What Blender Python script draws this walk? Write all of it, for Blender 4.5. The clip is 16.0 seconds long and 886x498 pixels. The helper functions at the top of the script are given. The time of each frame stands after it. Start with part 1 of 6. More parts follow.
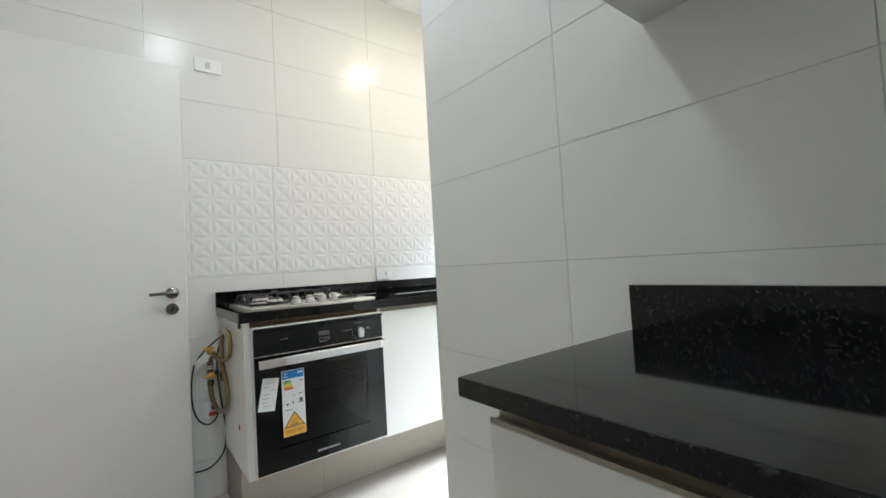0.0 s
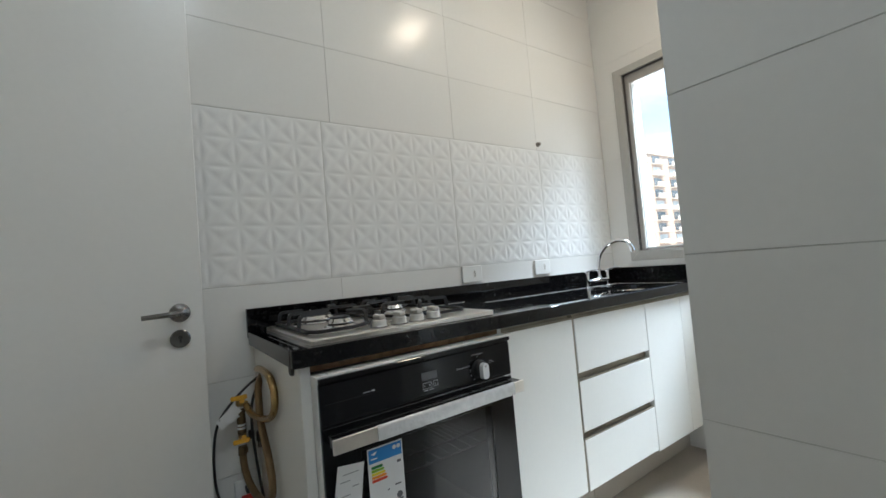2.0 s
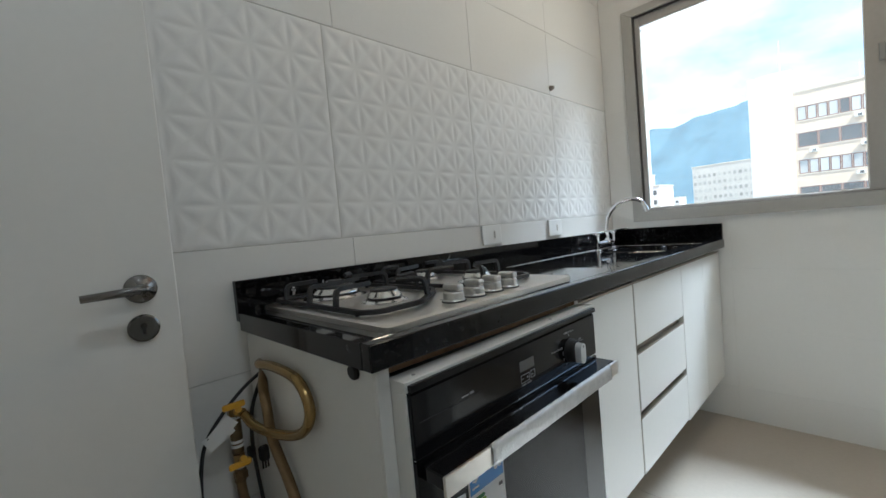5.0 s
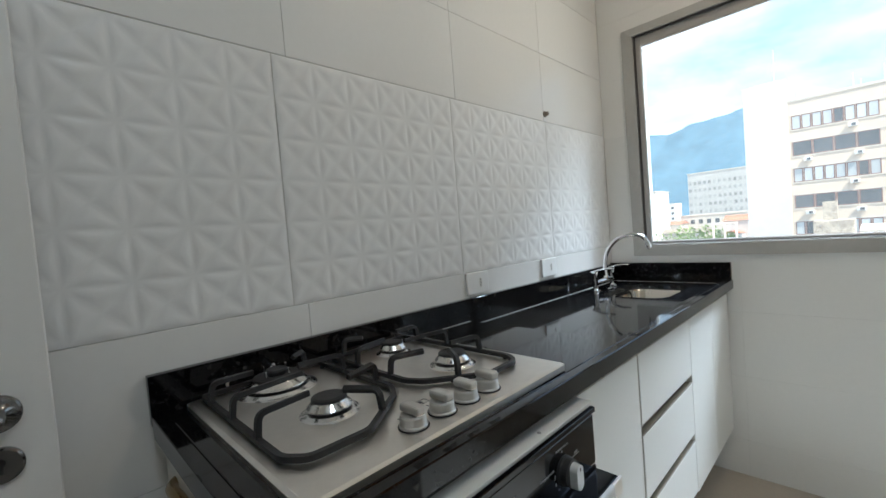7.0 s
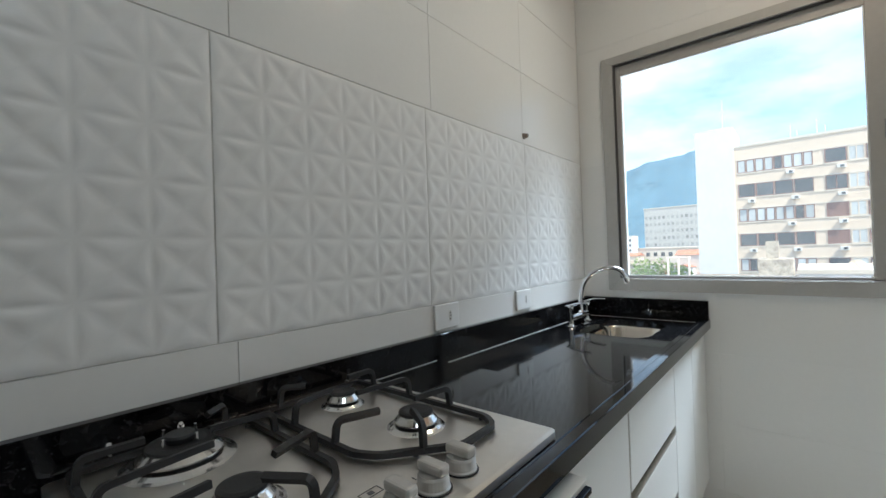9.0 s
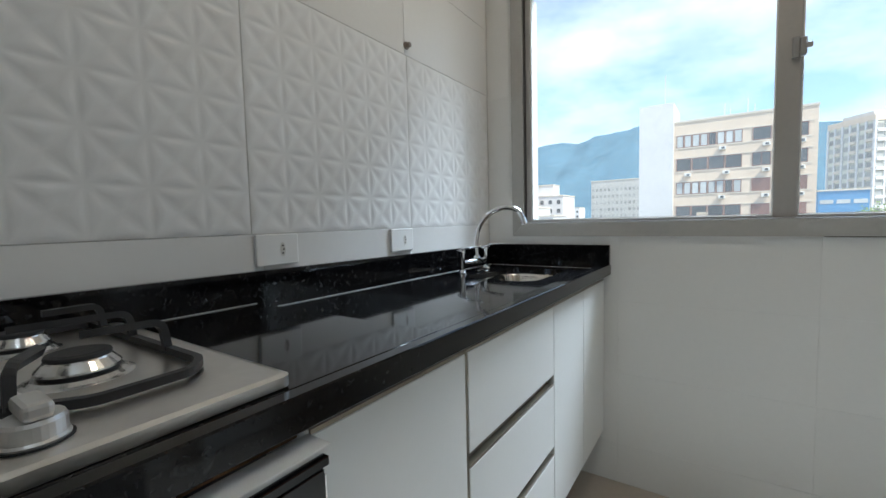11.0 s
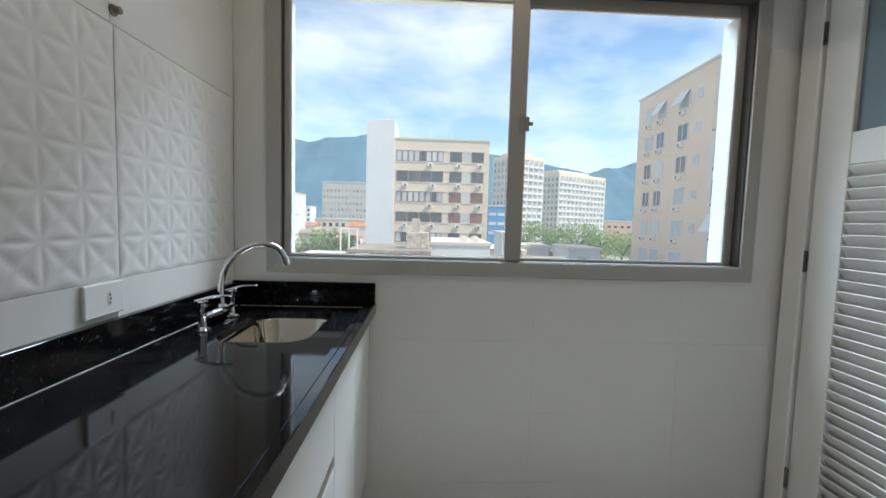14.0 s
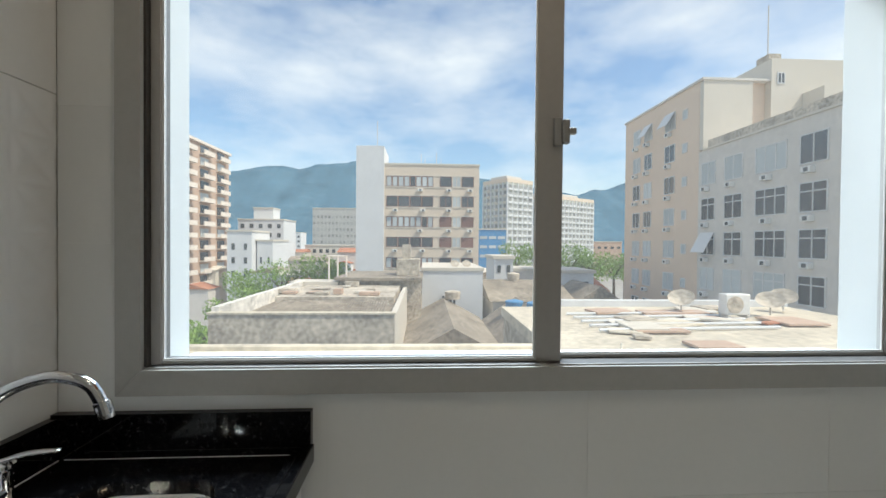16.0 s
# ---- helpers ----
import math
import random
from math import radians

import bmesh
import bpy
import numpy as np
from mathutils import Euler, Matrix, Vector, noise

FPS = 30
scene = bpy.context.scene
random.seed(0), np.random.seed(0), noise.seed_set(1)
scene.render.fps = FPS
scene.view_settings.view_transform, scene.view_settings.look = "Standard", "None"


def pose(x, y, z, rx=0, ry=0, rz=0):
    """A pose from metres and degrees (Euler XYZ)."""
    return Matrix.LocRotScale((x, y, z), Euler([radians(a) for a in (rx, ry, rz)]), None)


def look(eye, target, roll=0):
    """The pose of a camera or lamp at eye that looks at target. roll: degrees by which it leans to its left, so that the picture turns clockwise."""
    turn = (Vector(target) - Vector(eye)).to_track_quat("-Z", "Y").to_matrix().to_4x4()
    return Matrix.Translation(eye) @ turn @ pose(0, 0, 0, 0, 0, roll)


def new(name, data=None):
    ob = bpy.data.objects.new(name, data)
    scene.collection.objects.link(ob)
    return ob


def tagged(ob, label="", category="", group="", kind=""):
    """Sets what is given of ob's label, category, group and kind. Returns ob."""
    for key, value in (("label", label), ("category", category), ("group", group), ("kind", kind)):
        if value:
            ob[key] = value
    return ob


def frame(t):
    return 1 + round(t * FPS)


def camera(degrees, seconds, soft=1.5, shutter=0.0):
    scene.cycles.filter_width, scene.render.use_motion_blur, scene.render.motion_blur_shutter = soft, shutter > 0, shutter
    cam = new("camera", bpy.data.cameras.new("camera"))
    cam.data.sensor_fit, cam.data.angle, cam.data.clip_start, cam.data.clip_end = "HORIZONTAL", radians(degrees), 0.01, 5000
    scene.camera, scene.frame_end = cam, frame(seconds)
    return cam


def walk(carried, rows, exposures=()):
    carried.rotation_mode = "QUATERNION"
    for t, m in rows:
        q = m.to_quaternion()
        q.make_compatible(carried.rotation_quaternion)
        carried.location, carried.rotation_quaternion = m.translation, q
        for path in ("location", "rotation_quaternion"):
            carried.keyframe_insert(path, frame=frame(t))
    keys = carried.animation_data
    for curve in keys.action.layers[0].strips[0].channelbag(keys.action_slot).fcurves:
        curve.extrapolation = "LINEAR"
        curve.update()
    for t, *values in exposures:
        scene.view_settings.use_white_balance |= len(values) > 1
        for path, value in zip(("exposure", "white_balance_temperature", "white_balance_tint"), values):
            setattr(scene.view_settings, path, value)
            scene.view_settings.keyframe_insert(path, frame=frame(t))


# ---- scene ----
cam = camera(94.2, 16.0)
PATH = [
    (0, (0.117, 0.045, 1.098), (1.329, 1.634, 1.172), -3.3),
    (0.5, (0.181, 0.293, 1.099), (1.35, 1.913, 1.188), -3.8),
    (1, (0.204, 0.517, 1.105), (1.335, 2.165, 1.196), -4.2),
    (1.5, (0.211, 0.734, 1.109), (1.348, 2.377, 1.202), -4.5),
    (2, (0.215, 0.882, 1.106), (1.364, 2.517, 1.192), -4.9),
    (2.5, (0.238, 1.015, 1.096), (1.403, 2.64, 1.149), -5.2),
    (3, (0.229, 1.121, 1.081), (1.428, 2.722, 1.101), -5.2),
    (3.5, (0.176, 1.218, 1.097), (1.508, 2.71, 1.071), -5.1),
    (4, (0.135, 1.281, 1.093), (1.516, 2.727, 1.052), -4.9),
    (6.5, (0.245, 1.388, 1.19), (1.641, 2.811, 1.022), -4.9),
    (7, (0.321, 1.42, 1.242), (1.729, 2.838, 1.164), -4.6),
    (7.5, (0.352, 1.442, 1.259), (1.767, 2.856, 1.237), -3.9),
    (8, (0.37, 1.498, 1.262), (1.814, 2.882, 1.273), -3.2),
    (8.5, (0.379, 1.544, 1.262), (1.865, 2.882, 1.289), -2.5),
    (11, (0.792, 1.458, 1.121), (2.447, 2.573, 0.985), -1.4),
    (11.5, (0.805, 1.439, 1.077), (2.457, 2.536, 0.824), -1.1),
    (12, (0.795, 1.428, 1.046), (2.434, 2.522, 0.704), -1.6),
    (12.5, (0.815, 1.449, 1.07), (2.49, 2.48, 0.711), -1.7),
    (13, (0.863, 1.521, 1.141), (2.718, 2.175, 0.777), -0.1),
    (13.5, (0.909, 1.581, 1.228), (2.89, 1.739, 0.998), 1.4),
    (14, (0.921, 1.625, 1.261), (2.914, 1.543, 1.118), 1.6),
    (14.5, (0.927, 1.637, 1.284), (2.922, 1.522, 1.193), 1.6),
    (15, (1.063, 1.628, 1.307), (3.057, 1.495, 1.239), 1.4),
    (15.5, (1.314, 1.588, 1.351), (3.31, 1.463, 1.308), 0.7),
    (16, (1.585, 1.587, 1.376), (3.581, 1.466, 1.349), 0.5),
]
walk(cam, [(t, look(eye, target, roll)) for t, eye, target, roll in PATH],
     exposures=[(0, 2.35, 5950, 6), (0.5, 2.1, 5890, 6), (1, 1.9, 5840, 6), (2, 1.6, 5840, 6), (3, 1.43, 5820, 6), (4, 1.35, 5820, 6), (6.5, 1.3, 5810, 6), (8.5, 1.2, 5780, 6), (11, 0.94, 5760, 6.5), (12.5, 0.99, 5760, 6.5), (13.5, 0.64, 5850, 6.5), (14, 0.64, 5900, 6.5), (15, 0.61, 5980, 6.5), (15.5, 0.51, 6050, 6.8), (16, 0.34, 6130, 6.8)])

# ---- world, sun, lamps ----
world = bpy.data.worlds.new("sky")
scene.world = world
world.use_nodes = True
wn, wl = world.node_tree.nodes, world.node_tree.links
wn.clear()
w_out = wn.new("ShaderNodeOutputWorld")
w_bg = wn.new("ShaderNodeBackground")
w_sky = wn.new("ShaderNodeTexSky")
w_sky.sky_type, w_sky.sun_disc = "NISHITA", False
w_sky.sun_elevation, w_sky.sun_rotation = radians(53), radians(204)
w_sky.dust_density, w_sky.air_density, w_sky.ozone_density = 0.6, 1.3, 4.0
w_co = wn.new("ShaderNodeTexCoord")
w_map = wn.new("ShaderNodeMapping")
w_map.inputs["Scale"].default_value = (1.6, 1.6, 4.2)
w_noise = wn.new("ShaderNodeTexNoise")
w_noise.inputs["Scale"].default_value, w_noise.inputs["Detail"].default_value = 1.6, 7.0
w_noise.inputs["Roughness"].default_value = 0.56
w_ramp = wn.new("ShaderNodeMapRange")
w_ramp.inputs["From Min"].default_value, w_ramp.inputs["From Max"].default_value = 0.36, 0.78
w_ramp.inputs["To Min"].default_value, w_ramp.inputs["To Max"].default_value = 0.04, 0.92
w_mix = wn.new("ShaderNodeMixRGB")
w_mix.inputs["Color2"].default_value = (7.6, 7.3, 6.9, 1)
wl.new(w_co.outputs["Generated"], w_map.inputs["Vector"])
wl.new(w_map.outputs["Vector"], w_noise.inputs["Vector"])
wl.new(w_noise.outputs["Fac"], w_ramp.inputs["Value"])
wl.new(w_ramp.outputs["Result"], w_mix.inputs["Fac"])
wl.new(w_sky.outputs["Color"], w_mix.inputs["Color1"])
wl.new(w_mix.outputs["Color"], w_bg.inputs["Color"])
w_bg.inputs["Strength"].default_value = 0.117
wl.new(w_bg.outputs["Background"], w_out.inputs["Surface"])

sun = new("sun", bpy.data.lights.new("sun", "SUN"))
sun.data.energy, sun.data.angle, sun.data.color = 3.3, radians(0.53), (1.0, 0.87, 0.70)
sun.matrix_world = look((0, 0, 0), (0.25, 0.55, -0.82))


def lamp(name, x, y, z, size, power, color):
    ob = new(name, bpy.data.lights.new(name, "AREA"))
    ob.data.shape, ob.data.size, ob.data.energy, ob.data.color = "DISK", size, power, color
    ob.matrix_world = look((x, y, z), (x, y + 1e-4, 0))
    return ob


lamp("kitchen_lamp", 1.81, 1.35, 2.835, 0.20, 3.0, (1.0, 0.79, 0.57))
lamp("passage_lamp", 0.36, 1.03, 2.835, 0.20, 2.0, (0.92, 0.97, 1.0))
# added lamp, out of view, to brighten the pantry wall
lamp("pantry_lamp", 0.2, -0.6, 2.835, 0.22, 2.0, (0.92, 0.97, 1.0))

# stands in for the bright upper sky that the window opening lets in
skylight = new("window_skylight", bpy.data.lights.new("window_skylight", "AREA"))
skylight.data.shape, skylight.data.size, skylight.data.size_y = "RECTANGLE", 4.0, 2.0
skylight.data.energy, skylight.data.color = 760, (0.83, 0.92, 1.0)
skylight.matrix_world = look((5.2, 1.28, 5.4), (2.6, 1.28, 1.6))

# ---- materials ----
def material(name, color, rough=0.5, metal=0.0, vary=0.06, scale=6.0, bump=0.0, bump_scale=200.0, coat=0.0, island=0.0, fine=60.0, spec=0.5):
    m = bpy.data.materials.new(name)
    m.use_nodes = True
    n, l = m.node_tree.nodes, m.node_tree.links
    b = n["Principled BSDF"]
    b.inputs["Roughness"].default_value, b.inputs["Metallic"].default_value = rough, metal
    b.inputs["Coat Weight"].default_value = coat
    b.inputs["Specular IOR Level"].default_value = spec
    co = n.new("ShaderNodeTexCoord")
    t1, t2 = n.new("ShaderNodeTexNoise"), n.new("ShaderNodeTexNoise")
    t1.inputs["Scale"].default_value, t1.inputs["Detail"].default_value = scale, 5
    t2.inputs["Scale"].default_value, t2.inputs["Detail"].default_value = fine, 3
    l.new(co.outputs["Object"], t1.inputs["Vector"])
    l.new(co.outputs["Object"], t2.inputs["Vector"])
    add = n.new("ShaderNodeMath")
    add.operation = "ADD"
    l.new(t1.outputs["Fac"], add.inputs[0])
    l.new(t2.outputs["Fac"], add.inputs[1])
    mr = n.new("ShaderNodeMapRange")
    mr.inputs["From Min"].default_value, mr.inputs["From Max"].default_value = 0.6, 1.4
    mr.inputs["To Min"].default_value, mr.inputs["To Max"].default_value = 1 - vary, 1 + vary
    l.new(add.outputs[0], mr.inputs["Value"])
    val = mr.outputs["Result"]
    if island:
        oi = n.new("ShaderNodeObjectInfo")
        r2 = n.new("ShaderNodeMapRange")
        r2.inputs["To Min"].default_value, r2.inputs["To Max"].default_value = 1 - island, 1 + island
        l.new(oi.outputs["Random"], r2.inputs["Value"])
        mu = n.new("ShaderNodeMath")
        mu.operation = "MULTIPLY"
        l.new(val, mu.inputs[0])
        l.new(r2.outputs["Result"], mu.inputs[1])
        val = mu.outputs[0]
    sc = n.new("ShaderNodeVectorMath")
    sc.operation = "SCALE"
    sc.inputs[0].default_value = color
    l.new(val, sc.inputs["Scale"])
    l.new(sc.outputs["Vector"], b.inputs["Base Color"])
    if bump:
        tb = n.new("ShaderNodeTexNoise")
        tb.inputs["Scale"].default_value, tb.inputs["Detail"].default_value = bump_scale, 4
        l.new(co.outputs["Object"], tb.inputs["Vector"])
        bp = n.new("ShaderNodeBump")
        bp.inputs["Strength"].default_value, bp.inputs["Distance"].default_value = bump, 0.002
        l.new(tb.outputs["Fac"], bp.inputs["Height"])
        l.new(bp.outputs["Normal"], b.inputs["Normal"])
    return m


def granite_material():
    m = material("black_granite", (0.006, 0.006, 0.007), rough=0.06, vary=0.3, scale=8, spec=0.33)
    n, l = m.node_tree.nodes, m.node_tree.links
    b = n["Principled BSDF"]
    co = n.new("ShaderNodeTexCoord")
    warp, add = n.new("ShaderNodeTexNoise"), n.new("ShaderNodeMixRGB")
    warp.inputs["Scale"].default_value, warp.inputs["Detail"].default_value = 60, 4
    add.blend_type = "ADD"
    add.inputs["Fac"].default_value = 0.008
    l.new(co.outputs["Object"], warp.inputs["Vector"])
    l.new(co.outputs["Object"], add.inputs["Color1"])
    l.new(warp.outputs["Color"], add.inputs["Color2"])
    total = None
    # ragged grey crystals at two sizes
    for scale, lo, hi, bright in ((60, 0.60, 0.74, 1.0), (130, 0.58, 0.72, 0.8)):
        v, r1, mb = (n.new("ShaderNode" + k) for k in ("TexNoise", "MapRange", "Math"))
        v.inputs["Scale"].default_value, v.inputs["Detail"].default_value, v.inputs["Roughness"].default_value = scale, 2.5, 0.6
        v.inputs["Distortion"].default_value = 0.7
        l.new(add.outputs["Color"], v.inputs["Vector"])
        r1.inputs["From Min"].default_value, r1.inputs["From Max"].default_value = lo, hi
        l.new(v.outputs["Fac"], r1.inputs["Value"])
        mb.operation = "MULTIPLY"
        l.new(r1.outputs["Result"], mb.inputs[0])
        mb.inputs[1].default_value = bright
        if total is None:
            total = mb.outputs[0]
        else:
            mx = n.new("ShaderNodeMath")
            mx.operation = "MAXIMUM"
            l.new(total, mx.inputs[0])
            l.new(mb.outputs[0], mx.inputs[1])
            total = mx.outputs[0]
    mix = n.new("ShaderNodeMixRGB")
    mix.inputs["Color1"].default_value, mix.inputs["Color2"].default_value = (0.0028, 0.0028, 0.0032, 1), (0.031, 0.030, 0.030, 1)
    l.new(total, mix.inputs["Fac"])
    l.new(mix.outputs["Color"], b.inputs["Base Color"])
    return m


def brushed_material():
    m = material("brushed_steel", (0.80, 0.765, 0.72), rough=0.3, metal=1.0, vary=0.05)
    n, l = m.node_tree.nodes, m.node_tree.links
    b = n["Principled BSDF"]
    co, mp, tb, bp = n.new("ShaderNodeTexCoord"), n.new("ShaderNodeMapping"), n.new("ShaderNodeTexNoise"), n.new("ShaderNodeBump")
    mp.inputs["Scale"].default_value = (6, 900, 900)
    tb.inputs["Scale"].default_value = 1.0
    l.new(co.outputs["Object"], mp.inputs["Vector"])
    l.new(mp.outputs["Vector"], tb.inputs["Vector"])
    bp.inputs["Strength"].default_value, bp.inputs["Distance"].default_value = 0.25, 0.0006
    l.new(tb.outputs["Fac"], bp.inputs["Height"])
    l.new(bp.outputs["Normal"], b.inputs["Normal"])
    return m


def glass_material(name, tint, gloss=0.08):
    m = bpy.data.materials.new(name)
    m.use_nodes = True
    n, l = m.node_tree.nodes, m.node_tree.links
    n.clear()
    out, mix, tr, gl, fr = (n.new("ShaderNode" + k) for k in ("OutputMaterial", "MixShader", "BsdfTransparent", "BsdfGlossy", "Fresnel"))
    tr.inputs["Color"].default_value = (*tint, 1)
    gl.inputs["Roughness"].default_value = gloss
    fr.inputs["IOR"].default_value = 1.12 if gloss < 0.01 else 1.35
    l.new(fr.outputs["Fac"], mix.inputs["Fac"])
    l.new(tr.outputs["BSDF"], mix.inputs[1])
    l.new(gl.outputs["BSDF"], mix.inputs[2])
    l.new(mix.outputs["Shader"], out.inputs["Surface"])
    return m


def veiled(m, amount):
    """Add a faint scattering veil to a pane, imitating haze over the view outside."""
    n, l = m.node_tree.nodes, m.node_tree.links
    out = n["Material Output"]
    last = out.inputs["Surface"].links[0].from_socket
    tl, mx = n.new("ShaderNodeBsdfTranslucent"), n.new("ShaderNodeMixShader")
    tl.inputs["Color"].default_value = (0.9, 0.9, 0.9, 1)
    mx.inputs["Fac"].default_value = amount
    l.new(last, mx.inputs[1])
    l.new(tl.outputs["BSDF"], mx.inputs[2])
    l.new(mx.outputs["Shader"], out.inputs["Surface"])


def glow_material(name, color, strength):
    m = bpy.data.materials.new(name)
    m.use_nodes = True
    b = m.node_tree.nodes["Principled BSDF"]
    b.inputs["Base Color"].default_value = (*color, 1)
    b.inputs["Emission Color"].default_value, b.inputs["Emission Strength"].default_value = (*color, 1), strength
    return m


M_TILE = material("white_tile", (0.76, 0.752, 0.725), spec=0.28, rough=0.22, vary=0.015, scale=1.5, island=0.012, bump=0.02, bump_scale=9)
M_RELIEF = material("matt_relief_tile", (0.76, 0.757, 0.74), rough=0.36, vary=0.015, scale=2, island=0.01)
M_GROUT2 = material("grey_grout", (0.56, 0.55, 0.52), rough=0.9, vary=0.12, scale=9, bump=0.2)
M_GROUT = material("grout", (0.75, 0.74, 0.71), rough=0.9, vary=0.12, scale=9, bump=0.2)
M_FLOOR = material("beige_porcelain", (0.45, 0.405, 0.345), rough=0.42, vary=0.05, scale=2.5, island=0.015, bump=0.03, bump_scale=14)
M_FGROUT = material("floor_grout", (0.33, 0.30, 0.26), rough=0.9, vary=0.1)
M_PAINT = material("ceiling_paint", (0.80, 0.785, 0.75), rough=0.75, vary=0.02, bump=0.12, bump_scale=120)
M_PLASTER = material("warm_plaster", (0.72, 0.69, 0.63), rough=0.7, vary=0.03, bump=0.12, bump_scale=90)
M_GRANITE = granite_material()
M_STEEL = brushed_material()
M_CUP = material("satin_burner_alloy", (0.74, 0.73, 0.71), rough=0.2, metal=1.0, vary=0.03)
M_CHROME = material("chrome", (0.82, 0.82, 0.83), rough=0.06, metal=1.0, vary=0.01)
M_SINK = material("polished_steel", (0.70, 0.65, 0.58), rough=0.10, metal=1.0, vary=0.04, bump=1.0, bump_scale=11)
M_LAMINATE = material("white_laminate", (0.76, 0.755, 0.725), rough=0.33, vary=0.012, scale=2, bump=0.03, bump_scale=300)
M_BRONZE = material("bronze_aluminium", (0.30, 0.265, 0.21), rough=0.35, metal=0.75, vary=0.05)
M_DOOR = material("door_enamel", (0.77, 0.76, 0.73), rough=0.35, vary=0.015, scale=1.5, bump=0.04, bump_scale=60)
M_ALU = material("window_aluminium", (0.40, 0.385, 0.365), rough=0.45, metal=0.25, vary=0.05, scale=4, bump=0.03)
M_CASING = material("casing_aluminium", (0.43, 0.42, 0.395), rough=0.5, metal=0.1, vary=0.05, scale=4, bump=0.03)
M_FRAMESHADE = material("frame_groove", (0.07, 0.065, 0.06), rough=0.6, vary=0.1)
# near-black used in place of the shade inside gaps and holes
M_DARK = material("dark_gap", (0.02, 0.018, 0.016), rough=0.7, vary=0.2)
M_BLACK = material("black_enamel", (0.006, 0.006, 0.007), rough=0.1, vary=0.2, spec=0.35)
M_BLACKM = material("black_matt_iron", (0.016, 0.016, 0.017), rough=0.5, vary=0.25, bump=0.25, bump_scale=500)
M_OVENGLASS = glass_material("oven_glass", (0.55, 0.55, 0.56), 0.03)
M_CAVITY = material("oven_cavity", (0.24, 0.24, 0.25), rough=0.35, vary=0.2)
M_PANE = glass_material("window_glass", (0.97, 0.985, 0.98), 0.0)
veiled(M_PANE, 0.022)
M_BLUEGLASS = material("frosted_blue_glass", (0.16, 0.21, 0.24), rough=0.3, vary=0.06)
M_WHITEPL = material("white_plastic", (0.80, 0.80, 0.78), rough=0.3, vary=0.01)
M_GREYPL = material("grey_plastic", (0.30, 0.30, 0.29), rough=0.4, vary=0.05)
M_KNOB = material("satin_knob", (0.62, 0.60, 0.57), rough=0.33, metal=0.7, vary=0.04)
M_BRASS = material("aged_brass", (0.40, 0.27, 0.11), rough=0.3, metal=0.85, vary=0.2, scale=30)
M_HOSE = material("gold_hose", (0.36, 0.235, 0.085), rough=0.22, metal=0.7, vary=0.12, scale=40)
M_YELLOW = material("yellow_lever", (0.72, 0.38, 0.03), rough=0.4, vary=0.08)
M_RED = material("red_tag", (0.55, 0.03, 0.025), rough=0.5, vary=0.1)
M_RUBBER = material("black_cable", (0.013, 0.013, 0.014), rough=0.5, vary=0.15)
M_SEAL = material("white_sealant", (0.75, 0.74, 0.71), rough=0.5, vary=0.05, scale=40)
M_PAPER = material("white_paper", (0.80, 0.80, 0.79), rough=0.65, vary=0.02)
M_BLUE = material("label_blue", (0.02, 0.22, 0.60), rough=0.4, vary=0.03)
M_AMBER = material("label_amber", (0.85, 0.42, 0.02), rough=0.45, vary=0.02)
M_INK = material("grey_ink", (0.12, 0.12, 0.13), rough=0.6, vary=0.02)
M_PRINT = material("pale_print", (0.34, 0.34, 0.35), rough=0.5, vary=0.02)
M_MDF = material("raw_wood_edge", (0.52, 0.23, 0.08), rough=0.55, vary=0.12, scale=12, bump=0.1)
M_FILM = material("protective_film", (0.70, 0.71, 0.72), rough=0.2, metal=0.35, vary=0.12, scale=50, bump=0.9, bump_scale=90)


# ---- mesh helpers ----
def part(name, bm, mat, parent=None, label="", smooth=False):
    me = bpy.data.meshes.new(name)
    bmesh.ops.recalc_face_normals(bm, faces=bm.faces)
    bm.to_mesh(me)
    bm.free()
    me.materials.append(mat)
    if smooth:
        me.shade_smooth()
    ob = new(name, me)
    ob.parent = parent
    if label:
        tagged(ob, label)
    return ob


def thing(name, label, category, group="", at=(0, 0, 0)):
    ob = new(name)
    ob.empty_display_size = 0.05
    ob.location = at
    return tagged(ob, label, category, group)


def box(bm, x0, x1, y0, y1, z0, z1, bevel=0.0, rot=None, segs=1):
    r = bmesh.ops.create_cube(bm, size=1.0)
    vs = r["verts"]
    c = Vector(((x0 + x1) / 2, (y0 + y1) / 2, (z0 + z1) / 2))
    for v in vs:
        v.co = Vector((v.co.x * (x1 - x0), v.co.y * (y1 - y0), v.co.z * (z1 - z0)))
    if bevel:
        es = list({e for v in vs for e in v.link_edges})
        rb = bmesh.ops.bevel(bm, geom=es, offset=bevel, segments=segs, affect="EDGES", profile=0.5)
        vs = list({v for f in rb["faces"] for v in f.verts} | {v for v in vs if v.is_valid})
    for v in vs:
        v.co = (rot @ v.co if rot else v.co) + c
    return vs


def boxes(*args, bevel=0.0, segs=1):
    bm = bmesh.new()
    for a in args:
        box(bm, *a, bevel=bevel, segs=segs)
    return bm


def cyl(bm, a, b, r0, r1=None, n=20):
    a, b = Vector(a), Vector(b)
    r1 = r0 if r1 is None else r1
    d = b - a
    m = Matrix.Translation((a + b) / 2) @ d.to_track_quat("Z", "Y").to_matrix().to_4x4()
    return bmesh.ops.create_cone(bm, cap_ends=True, segments=n, radius1=r0, radius2=r1, depth=d.length, matrix=m)["verts"]


